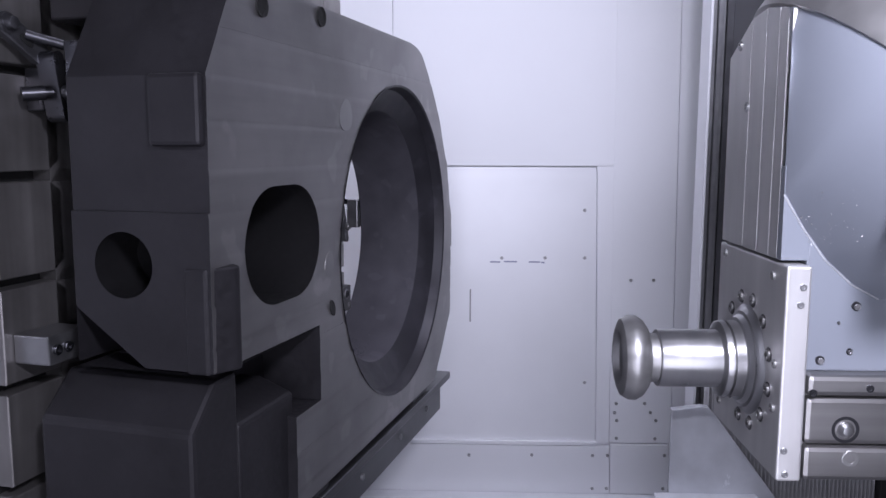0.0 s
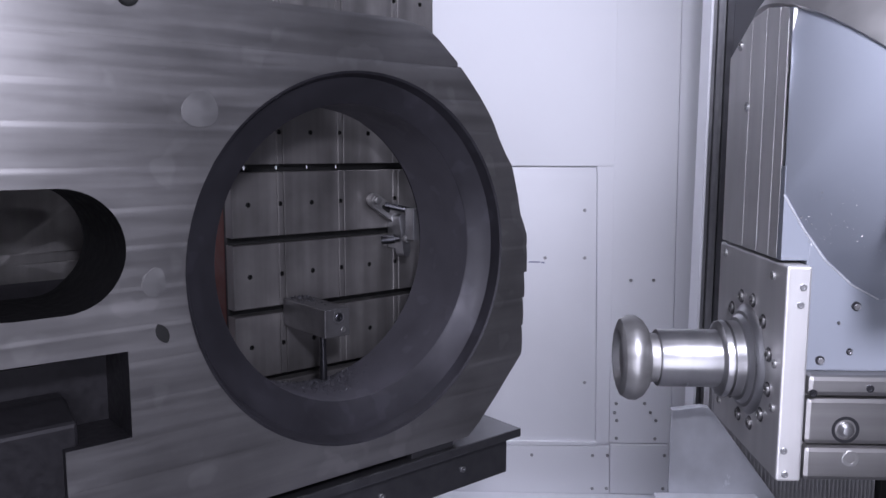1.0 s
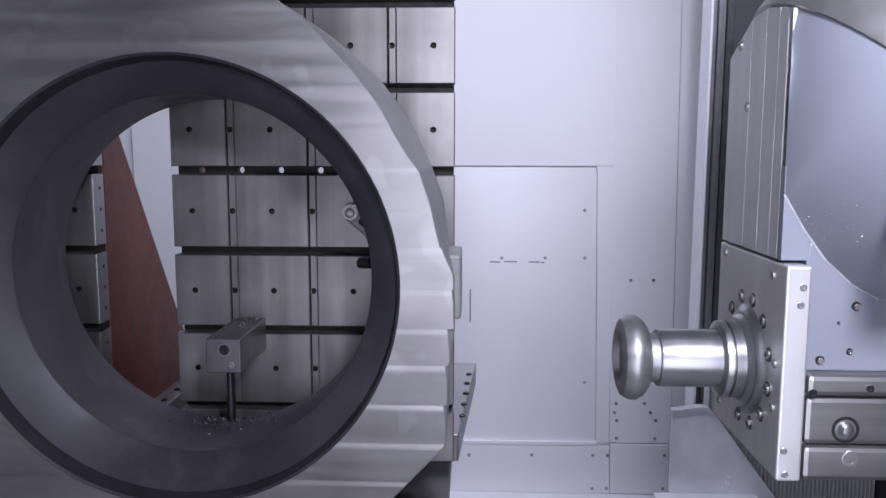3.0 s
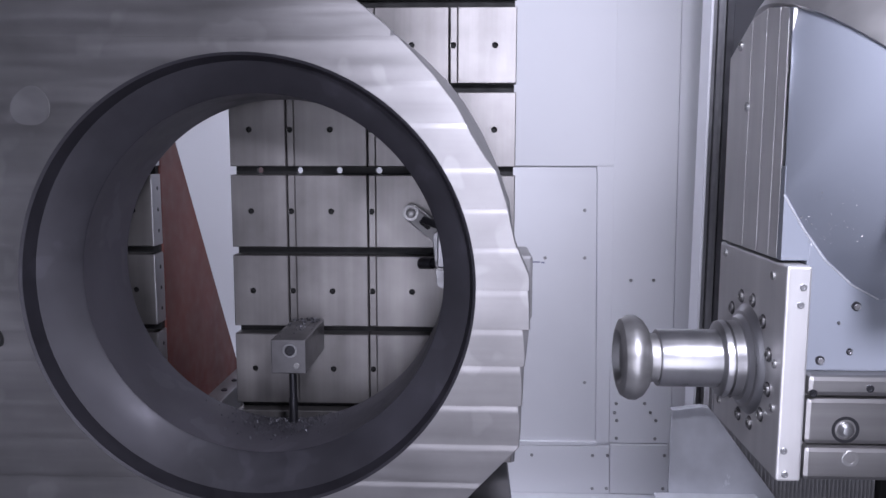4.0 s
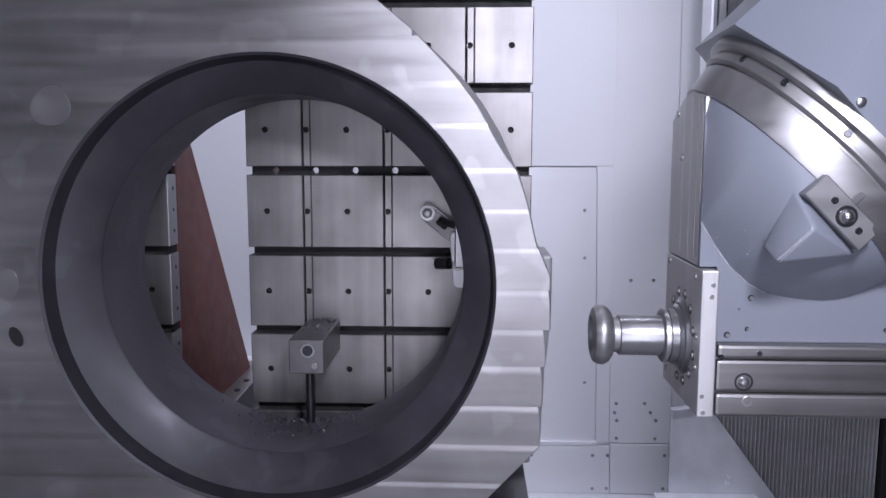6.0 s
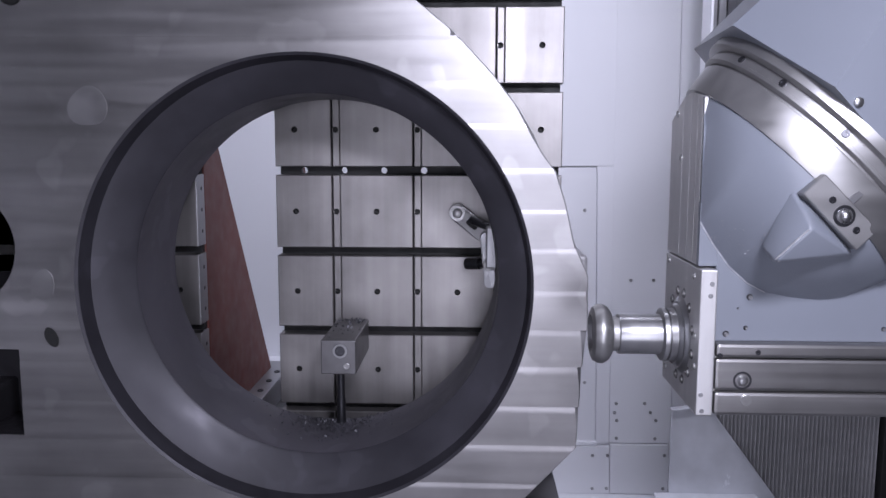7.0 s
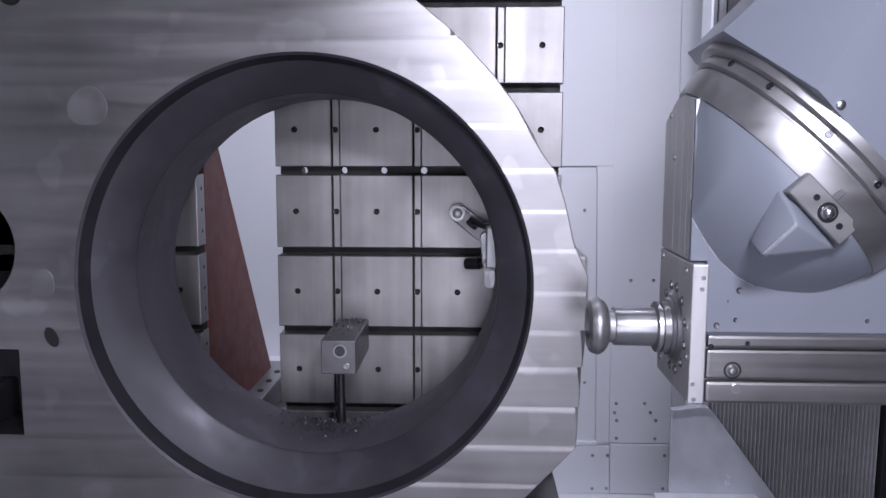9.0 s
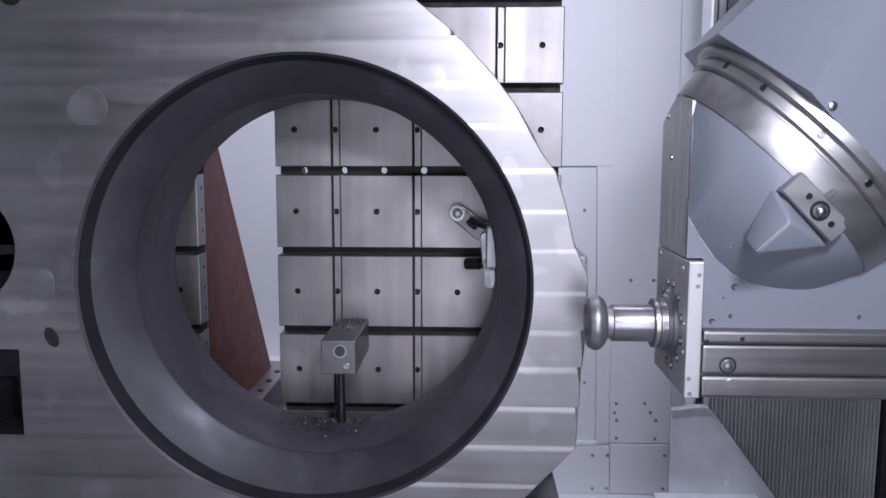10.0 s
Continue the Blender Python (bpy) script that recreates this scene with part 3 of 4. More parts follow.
def build_angle_plate(x0, x1, cols, label, grooves, rib_x, z_top=1.05, through=False):
    root = empty("angle_plate")
    tagged(root, label, "angle plate", group=PLATE_GROUP)
    zb = -0.80
    # body behind the tiles, with open slot floors
    bm = bmesh.new()
    holes = [0.018, 0.143, 0.268, 0.393] if through else []
    zcuts = [zb] + [0.125 + 0.25 * k + s * 0.022 for k in range(-3, 4) for s in (-1, 1)] + [z_top]
    zcuts = sorted(z for z in zcuts if zb <= z <= z_top)
    if not holes:
        add_box(bm, x0 + 0.004, x1 - 0.004, 0.052, 0.075, zb, z_top)
    else:
        zs_ = 0.125
        add_box(bm, x0 + 0.004, x1 - 0.004, 0.052, 0.075, zb, zs_ - 0.018)
        add_box(bm, x0 + 0.004, x1 - 0.004, 0.052, 0.075, zs_ + 0.018, z_top)
        edges = [x0 + 0.004] + [v for h in holes for v in (h - 0.018, h + 0.018)] + [x1 - 0.004]
        for a, b in zip(edges[::2], edges[1::2]):
            add_box(bm, a, b, 0.052, 0.075, zs_ - 0.018, zs_ + 0.018)
        for h in holes:
            add_eyelet(bm, h, zs_, 0.018, 0.0105, 0.052, 0.075)
    # dark body colour puts the shade into the slot floors
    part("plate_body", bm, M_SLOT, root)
    xe = [x0] + grooves + [x1]
    for k in range(-4, 4):
        z0, z1 = max(zb, -0.125 + 0.25 * k + 0.013), min(z_top, 0.125 + 0.25 * k - 0.013)
        if z1 - z0 < 0.03:
            continue
        hz = min(max(0.25 * k, z0 + 0.03), z1 - 0.03)
        for xa, xb in zip(xe, xe[1:]):
            a = xa + (0.0135 if xa in grooves else 0.0)
            b = xb - (0.013 if xb in grooves else 0.0)
            inside = [c for c in cols if a + 0.02 < c < b - 0.02]
            hx = inside[0] if inside else (a + b) / 2
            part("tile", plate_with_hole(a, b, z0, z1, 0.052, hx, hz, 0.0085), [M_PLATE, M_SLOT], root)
        for g in grooves:
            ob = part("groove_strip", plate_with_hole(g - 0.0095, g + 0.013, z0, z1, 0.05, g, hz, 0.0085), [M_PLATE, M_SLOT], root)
            ob.location.y = 0.003
    for rx in rib_x:
        bm = prism([(0.076, 0.43), (0.893, -0.80), (0.076, -0.80)], 0, rx - 0.015, rx + 0.015, 0.004)
        part("rib", bm, M_RED, root, "red-brown painted triangular rib")
    near = 0.014 if through else 0.076
    base = part("base_flange", prism([(x0, 0.077), (x1 + near, 0.077), (x1 + 0.076, 0.95), (x0, 0.95)], 2, -0.83, -0.735, 0.004), M_DULL, root, "steel base flange with screws")
    for k in range(5):
        part("screw", bolt_bm((x1 + 0.045 - (0.02 - 0.005 * k if through else 0), 0.25 + 0.13 * k, -0.735), (0, 0, 1), 0.012, 0.006), M_BOLT, base)
    if not through:
        # edge strip with a line of small screws
        for k in range(-4, 4):
            z0, z1 = max(-0.80, -0.125 + 0.25 * k + 0.013), min(z_top, 0.125 + 0.25 * k - 0.013)
            edge = part("edge_strip", box(x1 - 0.020, x1 + 0.002, 0.002, 0.074, z0, z1, 0.002), M_DULL, root)
            for s in (0.2, 0.5, 0.8):
                if z1 - z0 > 0.1:
                    # flat dark disc in place of the shaded hole
                    part("screw_hole", lathe((x1 + 0.0025, 0.045, z0 + s * (z1 - z0)), (1, 0, 0), [(0, 0.0), (0.0, 0.0065), (-0.004, 0.0065)], 12), M_SLOT, edge)
    ON_TABLE.append(root)
    return root


build_angle_plate(-0.061, 0.815, [0.0, 0.25, 0.5, 0.75], "grey ground steel angle plate with dark slots and tapped holes", [0.125, 0.375, 0.625], [-0.042, 0.75], through=True)
build_angle_plate(-1.188, -0.312, [-0.373, -0.623, -0.873, -1.123], "grey steel angle plate with red-brown ribs", [-0.498, -0.748, -0.998], [-0.325, -1.12])

# ---- table ----


def build_table():
    root = empty("rotary_table")
    tagged(root, "dark steel rotary pallet table with overhanging top edge", "rotary table")
    part("top_plate", box(-1.327, 0.807, -0.527, 1.15, -0.862, -0.829, 0.005), M_PALLET, root)
    part("skirt", box(-1.29, 0.77, -0.49, 1.11, -1.00, -0.862, 0.004), M_PALLET, root)
    part("turntable", lathe((AXIS_B[0], AXIS_B[1], -1.70), (0, 0, 1), [(-0.058, 0.0), (-0.058, 0.80), (0.1, 0.80), (0.12, 0.76), (0.70, 0.76), (0.70, 0)], 64), M_PALLET, root, smooth=True)
    for x in (0.55, 0.2, -0.2, -0.6):
        part("bolt_head", bolt_bm((x, -0.49, -0.93), (0, -1, 0), 0.012, 0.008), M_DULL, root)
    ON_TABLE.append(root)
    for x, y in ((-0.60, -0.45), (0.40, -0.45), (-0.60, -0.20), (0.40, -0.20)):
        b = mesh_ob("parallel_block", box(x - 0.09, x + 0.09, y - 0.06, y + 0.06, -0.829, -0.80, 0.003), M_PALLET)
        tagged(b, "dark steel parallel block under the casting", "parallel block", group="parallel blocks under the casting")
        ON_TABLE.append(b)


build_table()

# ---- clamps and stops on the plates ----


def build_stop_block():
    root = empty("stop_block")
    tagged(root, "grey square steel stop block bolted to the angle plate", "stop block")
    part("block", box(0.124, 0.222, -0.282, 0.0, -0.435, -0.338, 0.003), M_STOP, root)
    part("bolt", bolt_bm((0.178, -0.282, -0.368), (0, -1, 0), 0.014, 0.006), M_BOLT, root)
    part("bolt_ring", lathe((0.178, -0.282, -0.368), (0, -1, 0), [(0, 0.021), (0.003, 0.020), (0.003, 0.015), (0, 0.015)], 20), M_DULL, root)
    part("tapped_hole", bolt_bm((0.196, -0.282, -0.412), (0, -1, 0), 0.009, 0.003), M_STEEL, root)
    part("jack_screw", lathe((0.166, -0.20, -0.829 + 0.20), (0, 0, 1), [(0, 0), (0, 0.013), (0.10, 0.013), (0.10, 0.011), (0.194, 0.011)], 16), M_BOLT, root, smooth=True)
    ON_TABLE.append(root)
    r2 = empty("stop_block")
    tagged(r2, "small grey steel stop block with two screws on the plate", "stop block")
    part("block", box(-1.16, -1.02, -0.10, 0.0, -0.315, -0.245, 0.004), M_DULL, r2)
    for x in (-1.135, -1.10):
        part("bolt", bolt_bm((x, -0.10, -0.28), (0, -1, 0), 0.013, 0.008), M_BOLT, r2)
    ON_TABLE.append(r2)


build_stop_block()


def link(p, q, w, th, hole=True):
    """Flat bar with round ends from p to q (x, z), lying in the plane of the plate between two depths."""
    (px, py, pz), (qx, qy, qz) = p, q
    d = Vector((qx - px, 0, qz - pz))
    n = d.length
    d.normalize()
    s = Vector((-d.z, 0, d.x))
    pts = []
    for a in range(90, 271, 20):
        pts.append(Vector((px, py, pz)) + w * (math.cos(radians(a)) * d + math.sin(radians(a)) * s))
    for a in range(-90, 91, 20):
        pts.append(Vector((qx, qy, qz)) + w * (math.cos(radians(a)) * d + math.sin(radians(a)) * s))
    bm = bmesh.new()
    f0 = [bm.verts.new(v) for v in pts]
    f1 = [bm.verts.new(v + Vector((0, th, 0))) for v in pts]
    bm.faces.new(f0)
    bm.faces.new(list(reversed(f1)))
    for i in range(len(pts)):
        j = (i + 1) % len(pts)
        bm.faces.new((f0[i], f1[i], f1[j], f0[j]))
    bmesh.ops.bevel(bm, geom=[e for e in bm.edges if e.calc_face_angle(0) > 0.8], offset=0.002, segments=1, affect="EDGES")
    return bm


def build_clamp(cx, cz, label, metal, arm):
    root = empty("strap_clamp")
    tagged(root, label, "clamp", group="strap clamps on the plate")
    part("strap", link((cx, -0.040, cz), (cx + 0.075, -0.060, cz - 0.058), 0.026, 0.018), metal, root)
    # dark bar on the strap stands in for its shaded slot
    part("slot", link((cx + 0.034, -0.052, cz - 0.027), (cx + 0.052, -0.056, cz - 0.041), 0.008, 0.012), M_SLOT, root)
    part("stud", lathe((cx, 0.0, cz), (0, -1, 0), [(0, 0.013), (0.04, 0.013), (0.04, 0.024), (0.047, 0.023), (0.047, 0.015), (0.064, 0.014), (0.066, 0.010), (0.066, 0)], 20), metal, root, smooth=True)
    part("support_arm", link((cx + 0.085, -0.100, cz - 0.07), (cx + 0.098, -0.110, cz - 0.20), 0.017, 0.05), arm, root)
    part("pivot_bolt", bolt_bm((cx + 0.094, -0.108, cz - 0.147), (0, -1, 0), 0.017, 0.016), metal, root)
    part("rod", lathe((cx + 0.04, -0.05, cz - 0.02), (0.75, -0.62, -0.22), [(0, 0), (0, 0.012), (0.16, 0.012), (0.16, 0.018), (0.19, 0.018), (0.19, 0)], 14), M_BOLT, root, smooth=True)
    part("lower_rod", lathe((cx + 0.03, -0.04, cz - 0.155), (0.75, -0.62, 0.1), [(0, 0), (0, 0.017), (0.05, 0.017), (0.05, 0.010), (0.17, 0.010), (0.17, 0)], 14), M_BOLT, root, smooth=True)
    part("spacer", box(cx + 0.085, cx + 0.125, -0.05, 0.0, cz - 0.19, cz - 0.09, 0.003), arm, root)
    part("jaw", box(cx + 0.085, cx + 0.135, -0.165, -0.115, cz - 0.15, cz - 0.03, 0.004), arm, root)
    ON_TABLE.append(root)


build_clamp(0.50, 0.0, "bright steel strap clamp holding the casting to the plate", M_STEEL, M_DULL)
build_clamp(-1.16, 0.47, "dark steel strap clamp at the casting's upper end", M_PALLET, M_BOLT)


def build_chips():
    rnd = random.Random(5)
    bm = bmesh.new()
    for k in range(900):
        a = radians(rnd.gauss(-90, 9))
        y = -0.18 - abs(rnd.gauss(0, 0.07))
        r = 0.4625
        c = Vector((BC + 0.019 + r * math.cos(a), max(y, -0.36), BZ + 0.010 + r * math.sin(a)))
        s = rnd.choice((0.0012, 0.002, 0.003, 0.0045))
        q = Euler((rnd.uniform(0, 3), rnd.uniform(0, 3), rnd.uniform(0, 6))).to_matrix()
        pts = [q @ Vector(v) * s for v in ((-1, 0, 0), (0.2, 0.5, 0.15), (1.2, 0, 0.5), (0.1, -0.5, 0.2))]
        vs = [bm.verts.new(c + p + Vector((0, 0, s * 0.4))) for p in pts] + [bm.verts.new(c + Vector((0, 0, -s * 0.1)))]
        for t in ((0, 1, 3), (1, 2, 3), (0, 4, 1), (1, 4, 2), (2, 4, 3), (3, 4, 0)):
            bm.faces.new([vs[i] for i in t])
    # a few on the stop block
    for k in range(160):
        c = Vector((rnd.uniform(0.13, 0.215), -0.005 - abs(rnd.gauss(0, 0.07)), -0.338))
        s = rnd.choice((0.0015, 0.0025, 0.004, 0.006))
        q = Euler((rnd.uniform(0, 3), rnd.uniform(0, 3), rnd.uniform(0, 6))).to_matrix()
        vs = [bm.verts.new(c + q @ Vector(v) * s + Vector((0, 0, s * 0.5))) for v in ((-1, 0, 0), (0.2, 0.5, 0.15), (1.2, 0, 0.5), (0.1, -0.5, 0.2))]
        for t in ((0, 1, 3), (1, 2, 3), (0, 1, 2)):
            bm.faces.new([vs[i] for i in t])
    ob = mesh_ob("metal_chips", bm, M_CHIP)
    tagged(ob, "fine bright steel chips lying in the bore", "metal chips", kind="stuff")
    ON_TABLE.append(ob)


build_chips()

# ---- milling head: space of its final place, y and x as in the room, z from the eye ----
HEAD = empty("milling_head")
tagged(HEAD, "swivelling milling head with bright steel and blue-grey paint", "milling head")
HX0 = 0.442
SPY, SPZ = 1.75, -0.382
nose = part("nose_plate", box(HX0, 0.474, 1.615, 1.89, -0.512, -0.226, 0.003), M_SIDE, HEAD, "bright ground steel nose plate")
for x, z in ((0.463, -0.253), (0.461, -0.276), (0.450, -0.470), (0.453, -0.502)):
    part("screw", bolt_bm((x, 1.615, z), (0, -1, 0), 0.0045, 0.002), M_DULL, nose)
for y, z in ((1.86, -0.24), (1.66, -0.245), (1.64, -0.36), (1.64, -0.42), (1.86, -0.48)):
    part("screw", bolt_bm((HX0, y, z), (-1, 0, 0), 0.006, 0.003), M_STEEL, nose)
for k in range(12):
    a = 2 * math.pi * (k + 0.4) / 12
    part("flange_bolt", bolt_bm((HX0, SPY + 0.092 * math.cos(a), SPZ + 0.092 * math.sin(a)), (-1, 0, 0), 0.0078, 0.004), M_BLOCK, nose)
    # thin dark disc in place of the recess round each bolt
    part("bolt_dark_disc", lathe((HX0, SPY + 0.092 * math.cos(a), SPZ + 0.092 * math.sin(a)), (-1, 0, 0), [(0, 0), (0.0006, 0), (0.0006, 0.0105), (0, 0.0105)], 16), M_BOLT, nose)
lower = part("lower_block", box(0.478, 1.05, 1.632, 1.95, -0.511, -0.371, 0.002), M_BLOCK, HEAD, "grooved bright steel lower block")
for z0, z1, y in ((-0.397, -0.369, 1.617), (-0.463, -0.399, 1.620), (-0.512, -0.465, 1.618)):
    part("ridge", box(0.477, 1.05, y, 1.70, z0, z1, 0.007), M_BLOCK, lower)
# raised dark ring in place of a recess
part("bolt_dark_ring", lathe((0.530, 1.6215, -0.442), (0, -1, 0), [(0, 0.0), (0, 0.018), (0.002, 0.018), (0.002, 0.014), (0.0, 0.013)], 24), M_BOLT, lower)
part("ball_bolt", lathe((0.530, 1.622, -0.442), (0, -1, 0), [(0, 0.011), (0.006, 0.010), (0.010, 0.006), (0.011, 0)], 20), M_CHROME, lower, smooth=True)
part("washer", lathe((0.538, 1.6215, -0.481), (0, -1, 0), [(0, 0.012), (0.003, 0.012), (0.004, 0.010), (0.004, 0.006), (0.001, 0.005), (0.001, 0)], 20), M_STEEL, lower)
for x, z in ((0.556, -0.385), (0.484, -0.392)):
    part("screw", bolt_bm((x, 1.617, z), (0, -1, 0), 0.005, 0.003), M_BOLT, lower)
body = part("body", box(0.476, 1.05, 1.64, 1.95, -0.3695, 0.075, 0.003), M_PAINT, HEAD, "blue-grey painted body")
part("front_panel", box(0.4427, 0.51, 1.6405, 1.656, -0.222, -0.10, 0.0006), M_PAINT, body)
for x, z, r in ((0.536, -0.278, 0.0085), (0.494, -0.350, 0.0085), (0.531, -0.338, 0.006), (0.515, -0.300, 0.003), (0.79, -0.338, 0.006)):
    # thin dark disc, its screw set off centre, in place of a recess
    part("screw_dark_disc", lathe((x * 1.013, 1.64, z * 1.013), (0, -1, 0), [(0, 0), (0.0006, 0.0), (0.0006, r * 0.72), (0, r * 0.74)], 16), M_BOLT, body)
    part("screw", bolt_bm((x * 1.013 + r * 0.12, 1.6394, z * 1.013 - r * 0.12), (0, -1, 0), r * 0.5, 0.002), M_DULL, body)
side = part("side_plate", prism([(1.660, -0.223), (1.885, -0.223), (1.885, 0.064), (1.86, 0.085), (1.79, 0.112), (1.74, 0.117), (1.660, 0.104)], 0, HX0 + 0.010, 0.475, 0.0008), M_SIDE, HEAD, "grooved steel side plate")
for y0, y1, z0, z1 in ((1.658, 1.686, 0.100, 0.106), (1.689, 1.732, 0.106, 0.113), (1.735, 1.790, 0.113, 0.108), (1.793, 1.886, 0.107, 0.062)):
    part("slat", prism([(y0, -0.222), (y1, -0.222), (y1, z1), (y0, z0)], 0, HX0 + 0.001, HX0 + 0.012, 0.0005), M_SIDE, side)
for y, z in ((1.838, 0.075), (1.797, -0.017)):
    part("screw", bolt_bm((HX0 + 0.001, y, z), (-1, 0, 0), 0.007, 0.003), M_CHROME, side)

# tilted swivel joint
A_AX = Vector((0.7024, -0.0634, 0.7089)).normalized()
A_C = Vector((0.6365, 1.7479, -0.067))
A_U = Vector((0.7104, 0.0017, -0.7038))
A_V = Vector((-0.0434, -0.9980, -0.0462))
A_R = 0.2692


FRONT_Y = 1.64                 # flat painted front of the body


def trim_side(bm):
    """Cut the joint flush with the side plate."""
    for v in bm.verts:
        v.co.x = max(v.co.x, HX0 + 0.0005)
    return bm


def ring_point(deg, d=0.0, r=A_R):
    a = radians(deg)
    return A_C + A_AX * d + r * (-math.cos(a) * A_U + math.sin(a) * A_V)


def build_dome():
    """Smooth swelling between the swivel ring and the flat front of the body."""
    foot = [(0.4427, 0.098), (0.4427, 0.03), (0.4427, -0.06), (0.4427, -0.135), (0.4654, -0.180), (0.495, -0.220), (0.530, -0.251), (0.565, -0.2694),
            (0.610, -0.2795), (0.6664, -0.285), (0.7336, -0.2867), (0.90, -0.287)]
    foot = [(x if k < 4 else x * 1.011, z * 1.011) for k, (x, z) in enumerate(foot)]
    bm = bmesh.new()
    nu, nv, nf = 66, 20, len(foot) - 1
    grid = []
    for i in range(nu + 1):
        u = i / nu
        k = min(int(u * nf), nf - 1)
        w = u * nf - k
        fx, fz = (foot[k][j] * (1 - w) + foot[k + 1][j] * w for j in (0, 1))
        p = ring_point(4 + 176 * u, 0.0, A_R - 0.004)
        col = []
        for j in range(nv + 1):
            s = 1 - (1 - j / nv) ** 1.6
            col.append(bm.verts.new((p.x + (fx - p.x) * s, p.y + (FRONT_Y + 0.003 - p.y) * s ** 2.0, p.z + (fz - p.z) * s)))
        grid.append(col)
    for i in range(nu):
        for j in range(nv):
            bm.faces.new((grid[i][j], grid[i + 1][j], grid[i + 1][j + 1], grid[i][j + 1]))
    dome = part("dome", trim_side(bm), M_PAINT, HEAD, "smooth blue-grey painted swelling", smooth=True)
    # thin bright tube where the swelling meets the flat front
    eb = bmesh.new()
    edge_pts = [Vector((fx - 0.0005, FRONT_Y + 0.0005, fz)) for fx, fz in foot[3:8]]
    for p, q in zip(edge_pts, edge_pts[1:]):
        add_lathe(eb, p, q - p, [(0, 0.0), (0, 0.0012), ((q - p).length, 0.0012), ((q - p).length, 0.0)], 8)
    part("bright_edge", eb, M_BRIGHT_EDGE, dome, "thin bright edge line", smooth=True)
    # small bright flecks stand in for specular sparkle on the paint
    rnd = random.Random(11)
    spots = [v.co.copy() for v in dome.data.vertices if 0.465 < v.co.x < 0.56 and -0.20 < v.co.z < -0.12]
    for k in range(110):
        s = spots[rnd.randrange(len(spots))]
        d = rnd.uniform(0.0007, 0.002)
        s = s + Vector((rnd.uniform(-0.006, 0.006), -0.0015, rnd.uniform(-0.006, 0.006)))
        cb = bmesh.new()
        pts = [cb.verts.new(s + Vector((rnd.uniform(-1, 1), rnd.uniform(-1.2, 0.2), rnd.uniform(-1, 1))) * d) for _ in range(4)]
        for t in ((0, 1, 2), (0, 2, 3), (0, 3, 1), (1, 3, 2)):
            cb.faces.new([pts[i] for i in t])
        part("sparkle_fleck", cb, M_STEEL, dome)


build_dome()
ring = part("swivel_ring", trim_side(lathe(A_C, A_AX, [(-0.004, 0.04), (-0.004, A_R - 0.001), (0.0, A_R), (0.052, A_R + 0.008), (0.055, A_R + 0.007), (0.056, A_R + 0.004), (0.060, A_R + 0.004),
            (0.061, A_R + 0.012), (0.064, A_R + 0.016), (0.069, A_R + 0.016), (0.070, A_R + 0.014), (0.086, A_R + 0.014), (0.087, A_R + 0.026), (0.090, A_R + 0.030), (0.108, A_R + 0.030), (0.108, 0.15)], 128)),
            M_STEEL, HEAD, "bright turned steel swivel ring", smooth=True)
for deg in (24, 47, 75, 100):
    p = ring_point(deg, 0.078, A_R + 0.014)
    n = ring_point(deg, 0.076, A_R + 0.1) - p
    part("screw", bolt_bm(p, n, 0.007, 0.003), M_BOLT, ring)


def build_housing():
    """Faceted upper housing that rises from the ring along its axis and bends up to the ram."""
    bm = bmesh.new()
    corners = [(-41, 0.123), (20, 0.068), (63.5, 0.067), (120.5, 0.034), (190, 0.035), (240, 0.05), (290, 0.08)]
    ways = [(0.70, 0.0, 0.70), (0.72, 0.0, 0.69), (0.52, -0.02, 0.84), (0.55, 0.0, 0.82), (0.6, 0.0, 0.8), (0.65, 0.05, 0.75), (0.68, 0.05, 0.72)]
    low = [bm.verts.new(ring_point(a, 0.108, A_R + r)) for a, r in corners]
    top = [bm.verts.new(v.co + Vector(w) * 0.72) for v, w in zip(low, ways)]
    p, q, w = low[2].co.copy(), low[3].co.copy(), Vector(ways[2])
    n = len(low)
    for i in range(n):
        j = (i + 1) % n
        bm.faces.new((low[i], low[j], top[j], top[i]))
    bm.faces.new(low)
    bm.faces.new(top)
    bmesh.ops.bevel(bm, geom=[e for e in bm.edges if e.calc_face_angle(0) > 0.2], offset=0.0024, segments=2, affect="EDGES", material=1)
    h = part("upper_housing", bm, [M_PAINT, M_BRIGHT_EDGE], HEAD, "blue-grey faceted housing")
    s = p + (q - p) * 0.16 + w * 0.012
    nrm = (q - p).cross(w).normalized()
    nrm = -nrm if nrm.y > 0 else nrm
    part("screw", lathe(s, nrm, [(0, 0.0085), (0.004, 0.008), (0.006, 0.005), (0.0065, 0)], 16), M_CHROME, h, smooth=True)


build_housing()
part("ram", box(1.32, 1.90, 1.45, 4.27, 0.42, 1.05, 0.02), M_PAINT, HEAD, "blue-grey ram reaching back to the column")


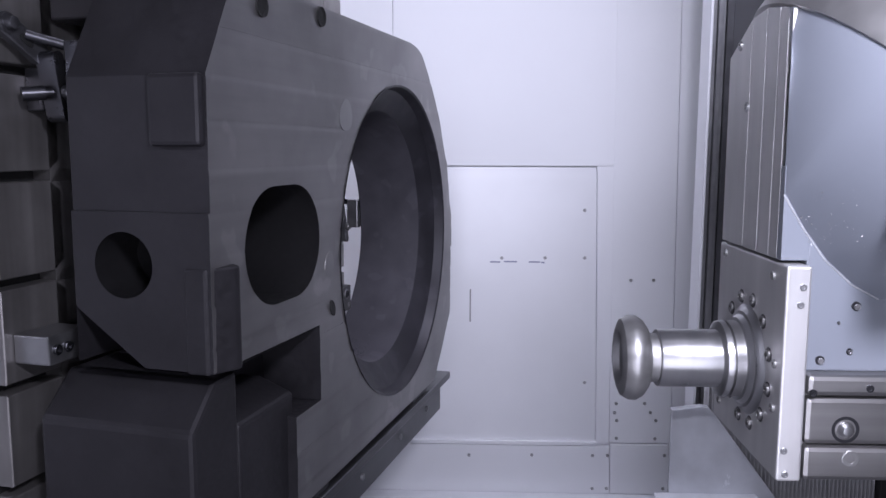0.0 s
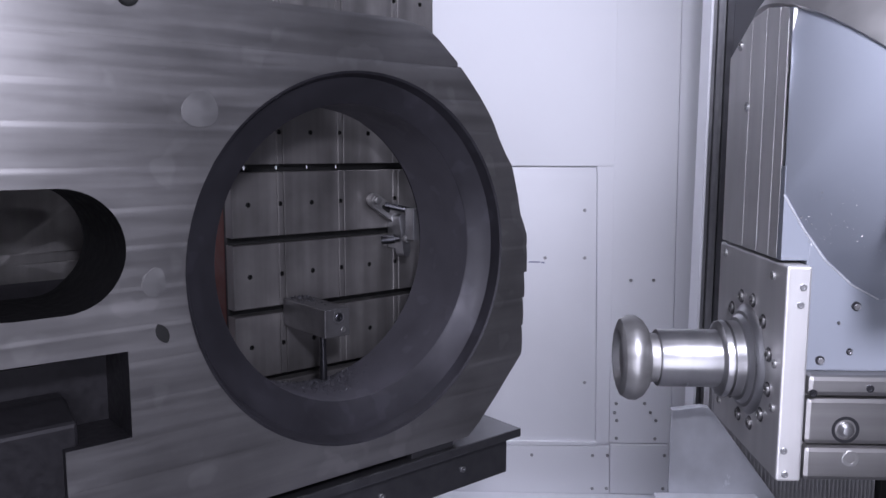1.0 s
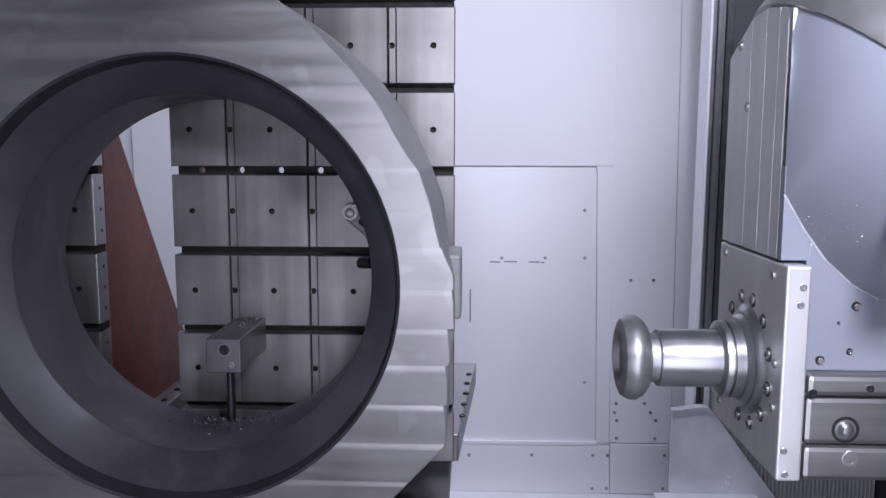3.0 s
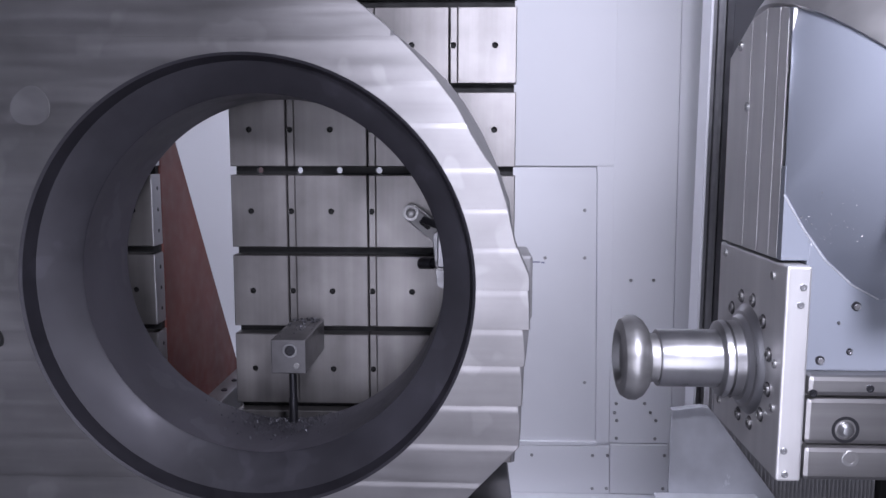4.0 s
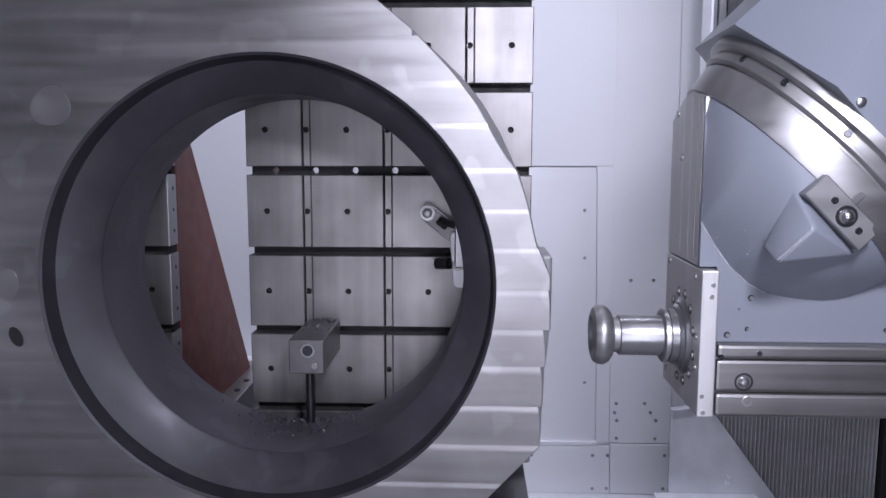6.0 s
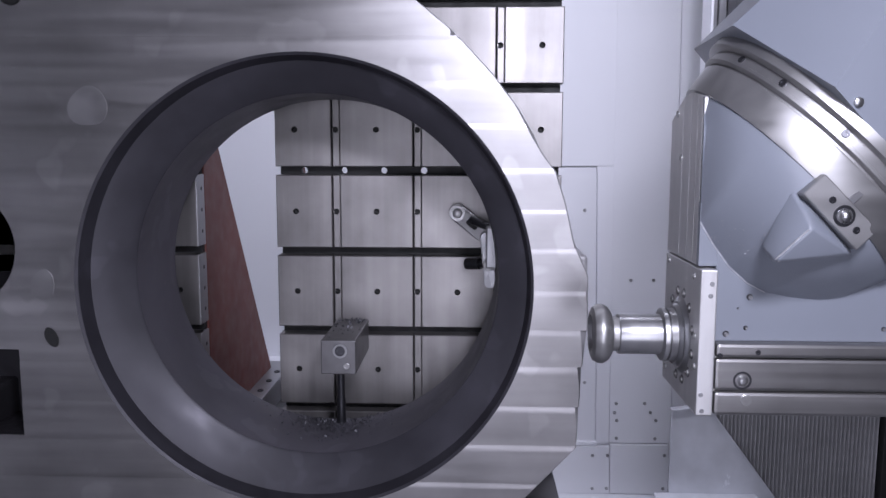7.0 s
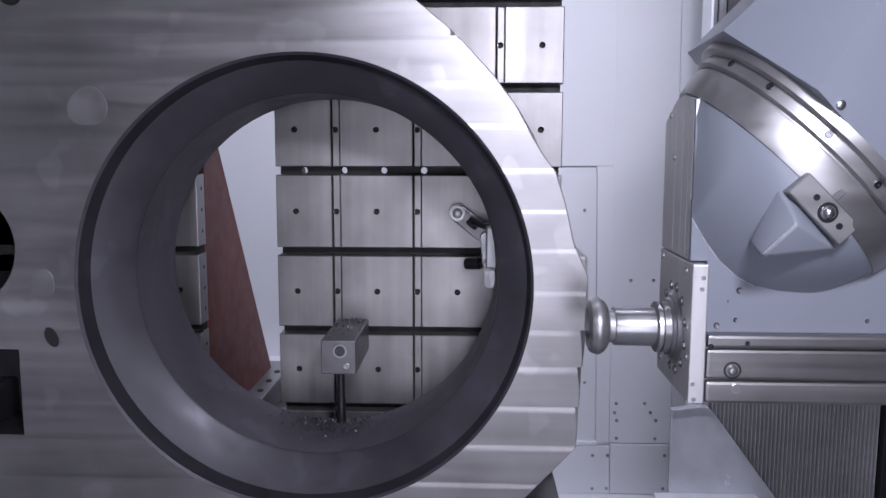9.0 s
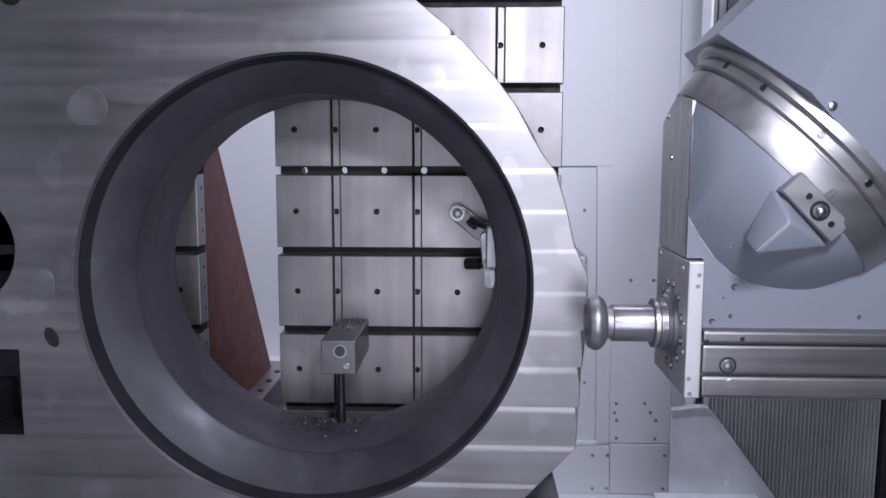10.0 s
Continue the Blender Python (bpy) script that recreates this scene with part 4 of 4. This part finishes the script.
# clamp piece and gusset on the swelling
def build_lug():
    bm = bmesh.new()
    u = Vector((0.70, 0.0, -0.70)).normalized()
    w = Vector((0.70, 0.0, 0.70)).normalized()
    y = Vector((0, 1, 0))
    c = Vector((0.6268, 1.4672, -0.1043))
    vs = []
    for k in (0.0, 0.06):
        vs.append([bm.verts.new(c + u * a + w * b + y * k) for a, b in ((-0.067, -0.024), (0.067, -0.024), (0.067, 0.014), (0.052, 0.014), (0.052, 0.025), (-0.067, 0.025))])
    n = 6
    bm.faces.new(vs[0])
    bm.faces.new(list(reversed(vs[1])))
    for i in range(n):
        j = (i + 1) % n
        bm.faces.new((vs[0][i], vs[1][i], vs[1][j], vs[0][j]))
    bmesh.ops.bevel(bm, geom=list(bm.edges), offset=0.002, segments=1, affect="EDGES")
    lug = part("locking_lug", bm, M_STEEL, HEAD, "small bright steel locking lug")
    part("ball_bolt", lathe(c + u * 0.008, (0, -1, 0), [(0, 0.013), (0.004, 0.013), (0.004, 0.0105), (0.010, 0.009), (0.013, 0.005), (0.014, 0)], 20), M_CHROME, lug, smooth=True)
    tab = bmesh.new()
    tv = [[tab.verts.new(c + u * a + w * b + y * k) for a, b in ((-0.006, 0.022), (0.008, 0.022), (0.008, 0.050), (-0.006, 0.050))] for k in (0.006, 0.02)]
    tab.faces.new(tv[0])
    tab.faces.new(tv[1])
    for i in range(4):
        tab.faces.new((tv[0][i], tv[1][i], tv[1][(i + 1) % 4], tv[0][(i + 1) % 4]))
    bmesh.ops.bevel(tab, geom=list(tab.edges), offset=0.002, segments=1, affect="EDGES")
    part("tab", tab, M_DULL, lug)
    # thin dark disc round the ball bolt
    part("bolt_dark_disc", lathe(c + u * 0.008, (0, -1, 0), [(0, 0), (0.001, 0), (0.001, 0.0185), (0, 0.0185)], 24), M_BOLT, lug)
    for a, b in ((-0.026, 0.004), (0.040, -0.002)):
        part("screw", bolt_bm(c + u * a + w * b, (0, -1, 0), 0.006, 0.003), M_BOLT, lug)
    # gusset: a shallow pyramid of painted casting
    bm = bmesh.new()
    pts = [(0.521, 1.41, -0.061), (0.493, 1.45, -0.162), (0.491, 1.385, -0.180), (0.623, 1.40, -0.167), (0.540, 1.36, -0.120), (0.547, 1.40, -0.082),
           (0.577, 1.56, -0.068), (0.531, 1.56, -0.174), (0.554, 1.56, -0.203), (0.695, 1.56, -0.187), (0.610, 1.56, -0.092)]
    v = [bm.verts.new(Vector(p) * 1.065) for p in pts]
    for t in ((0, 1, 2, 4), (2, 3, 4), (4, 3, 5), (0, 4, 5), (0, 6, 7, 1), (1, 7, 8, 2), (2, 8, 9, 3), (3, 9, 10, 5), (5, 10, 6, 0), (6, 10, 9, 8, 7)):
        bm.faces.new([v[i] for i in t])
    tip, crest, corner = v[2].co.copy(), v[4].co.copy(), v[3].co.copy()
    bmesh.ops.bevel(bm, geom=list(bm.edges), offset=0.007, segments=4, affect="EDGES", profile=0.5)
    gusset = part("gusset", bm, M_PAINT, HEAD, "painted gusset with bright edges", smooth=True)
    eb = bmesh.new()
    for q in (crest, corner):
        d = q - tip
        add_lathe(eb, tip + d * 0.06 + Vector((0, 0.0035, 0.002)), d, [(0, 0.0), (0, 0.0016), (d.length * 0.84, 0.0016), (d.length * 0.84, 0.0)], 8)
    part("bright_edge", eb, M_BRIGHT_EDGE, gusset, "thin bright edge line", smooth=True)


build_lug()
spindle = part("spindle", lathe((0.312, SPY, SPZ), (1, 0, 0), [(0.0, 0), (0.0, 0.041), (0.002, 0.042),
     (0.086, 0.042), (0.086, 0.050), (0.089, 0.055), (0.096, 0.056), (0.097, 0.050), (0.100, 0.050), (0.101, 0.055), (0.114, 0.055), (0.115, 0.060), (0.121, 0.065), (0.122, 0.070), (0.127, 0.074), (0.131, 0.082)], 64), M_CHROME, HEAD, "polished stepped steel spindle nose", smooth=True)
part("cutter", lathe((0.256, SPY, SPZ), (1, 0, 0), [(0.010, 0), (0.008, 0.030), (0.0, 0.040), (0.0, 0.046), (0.004, 0.056), (0.014, 0.0615), (0.024, 0.062), (0.034, 0.056), (0.041, 0.046), (0.044, 0.036), (0.056, 0.0355), (0.057, 0.036)], 48), M_CUTTER, spindle, "round mushroom-shaped milling cutter", smooth=True)

HEAD_KEYS = [(0, 0.0), (4.1, 0.0), (4.2, 0.13), (4.3, 0.24), (4.5, 0.40), (4.6, 0.52), (4.8, 0.72), (5.0, 0.914), (5.15, 0.985), (5.3, 1.0), (10, 1.0)]
CREEP = [(0, 0.0), (6.6, 0.0), (6.8, 0.004), (7.0, 0.0095), (7.5, 0.0268), (8.5, 0.063), (10.0, 0.1187)]


def head_rows():
    rows = []
    for k in range(101):
        t = k / 10
        u, c = glide(HEAD_KEYS, t), glide(CREEP, t)
        rows.append((t, pose(-0.0406 + 0.0337 * u + 0.058 * c, -0.6006 + 0.4819 * u + c, ZC + 0.079 - 0.0795 * u, 0, 0, 0)))
    return rows


def motions():
    rows = table_rows()
    for ob in ON_TABLE:
        walk(ob, rows)
    walk(HEAD, head_rows())


motions()
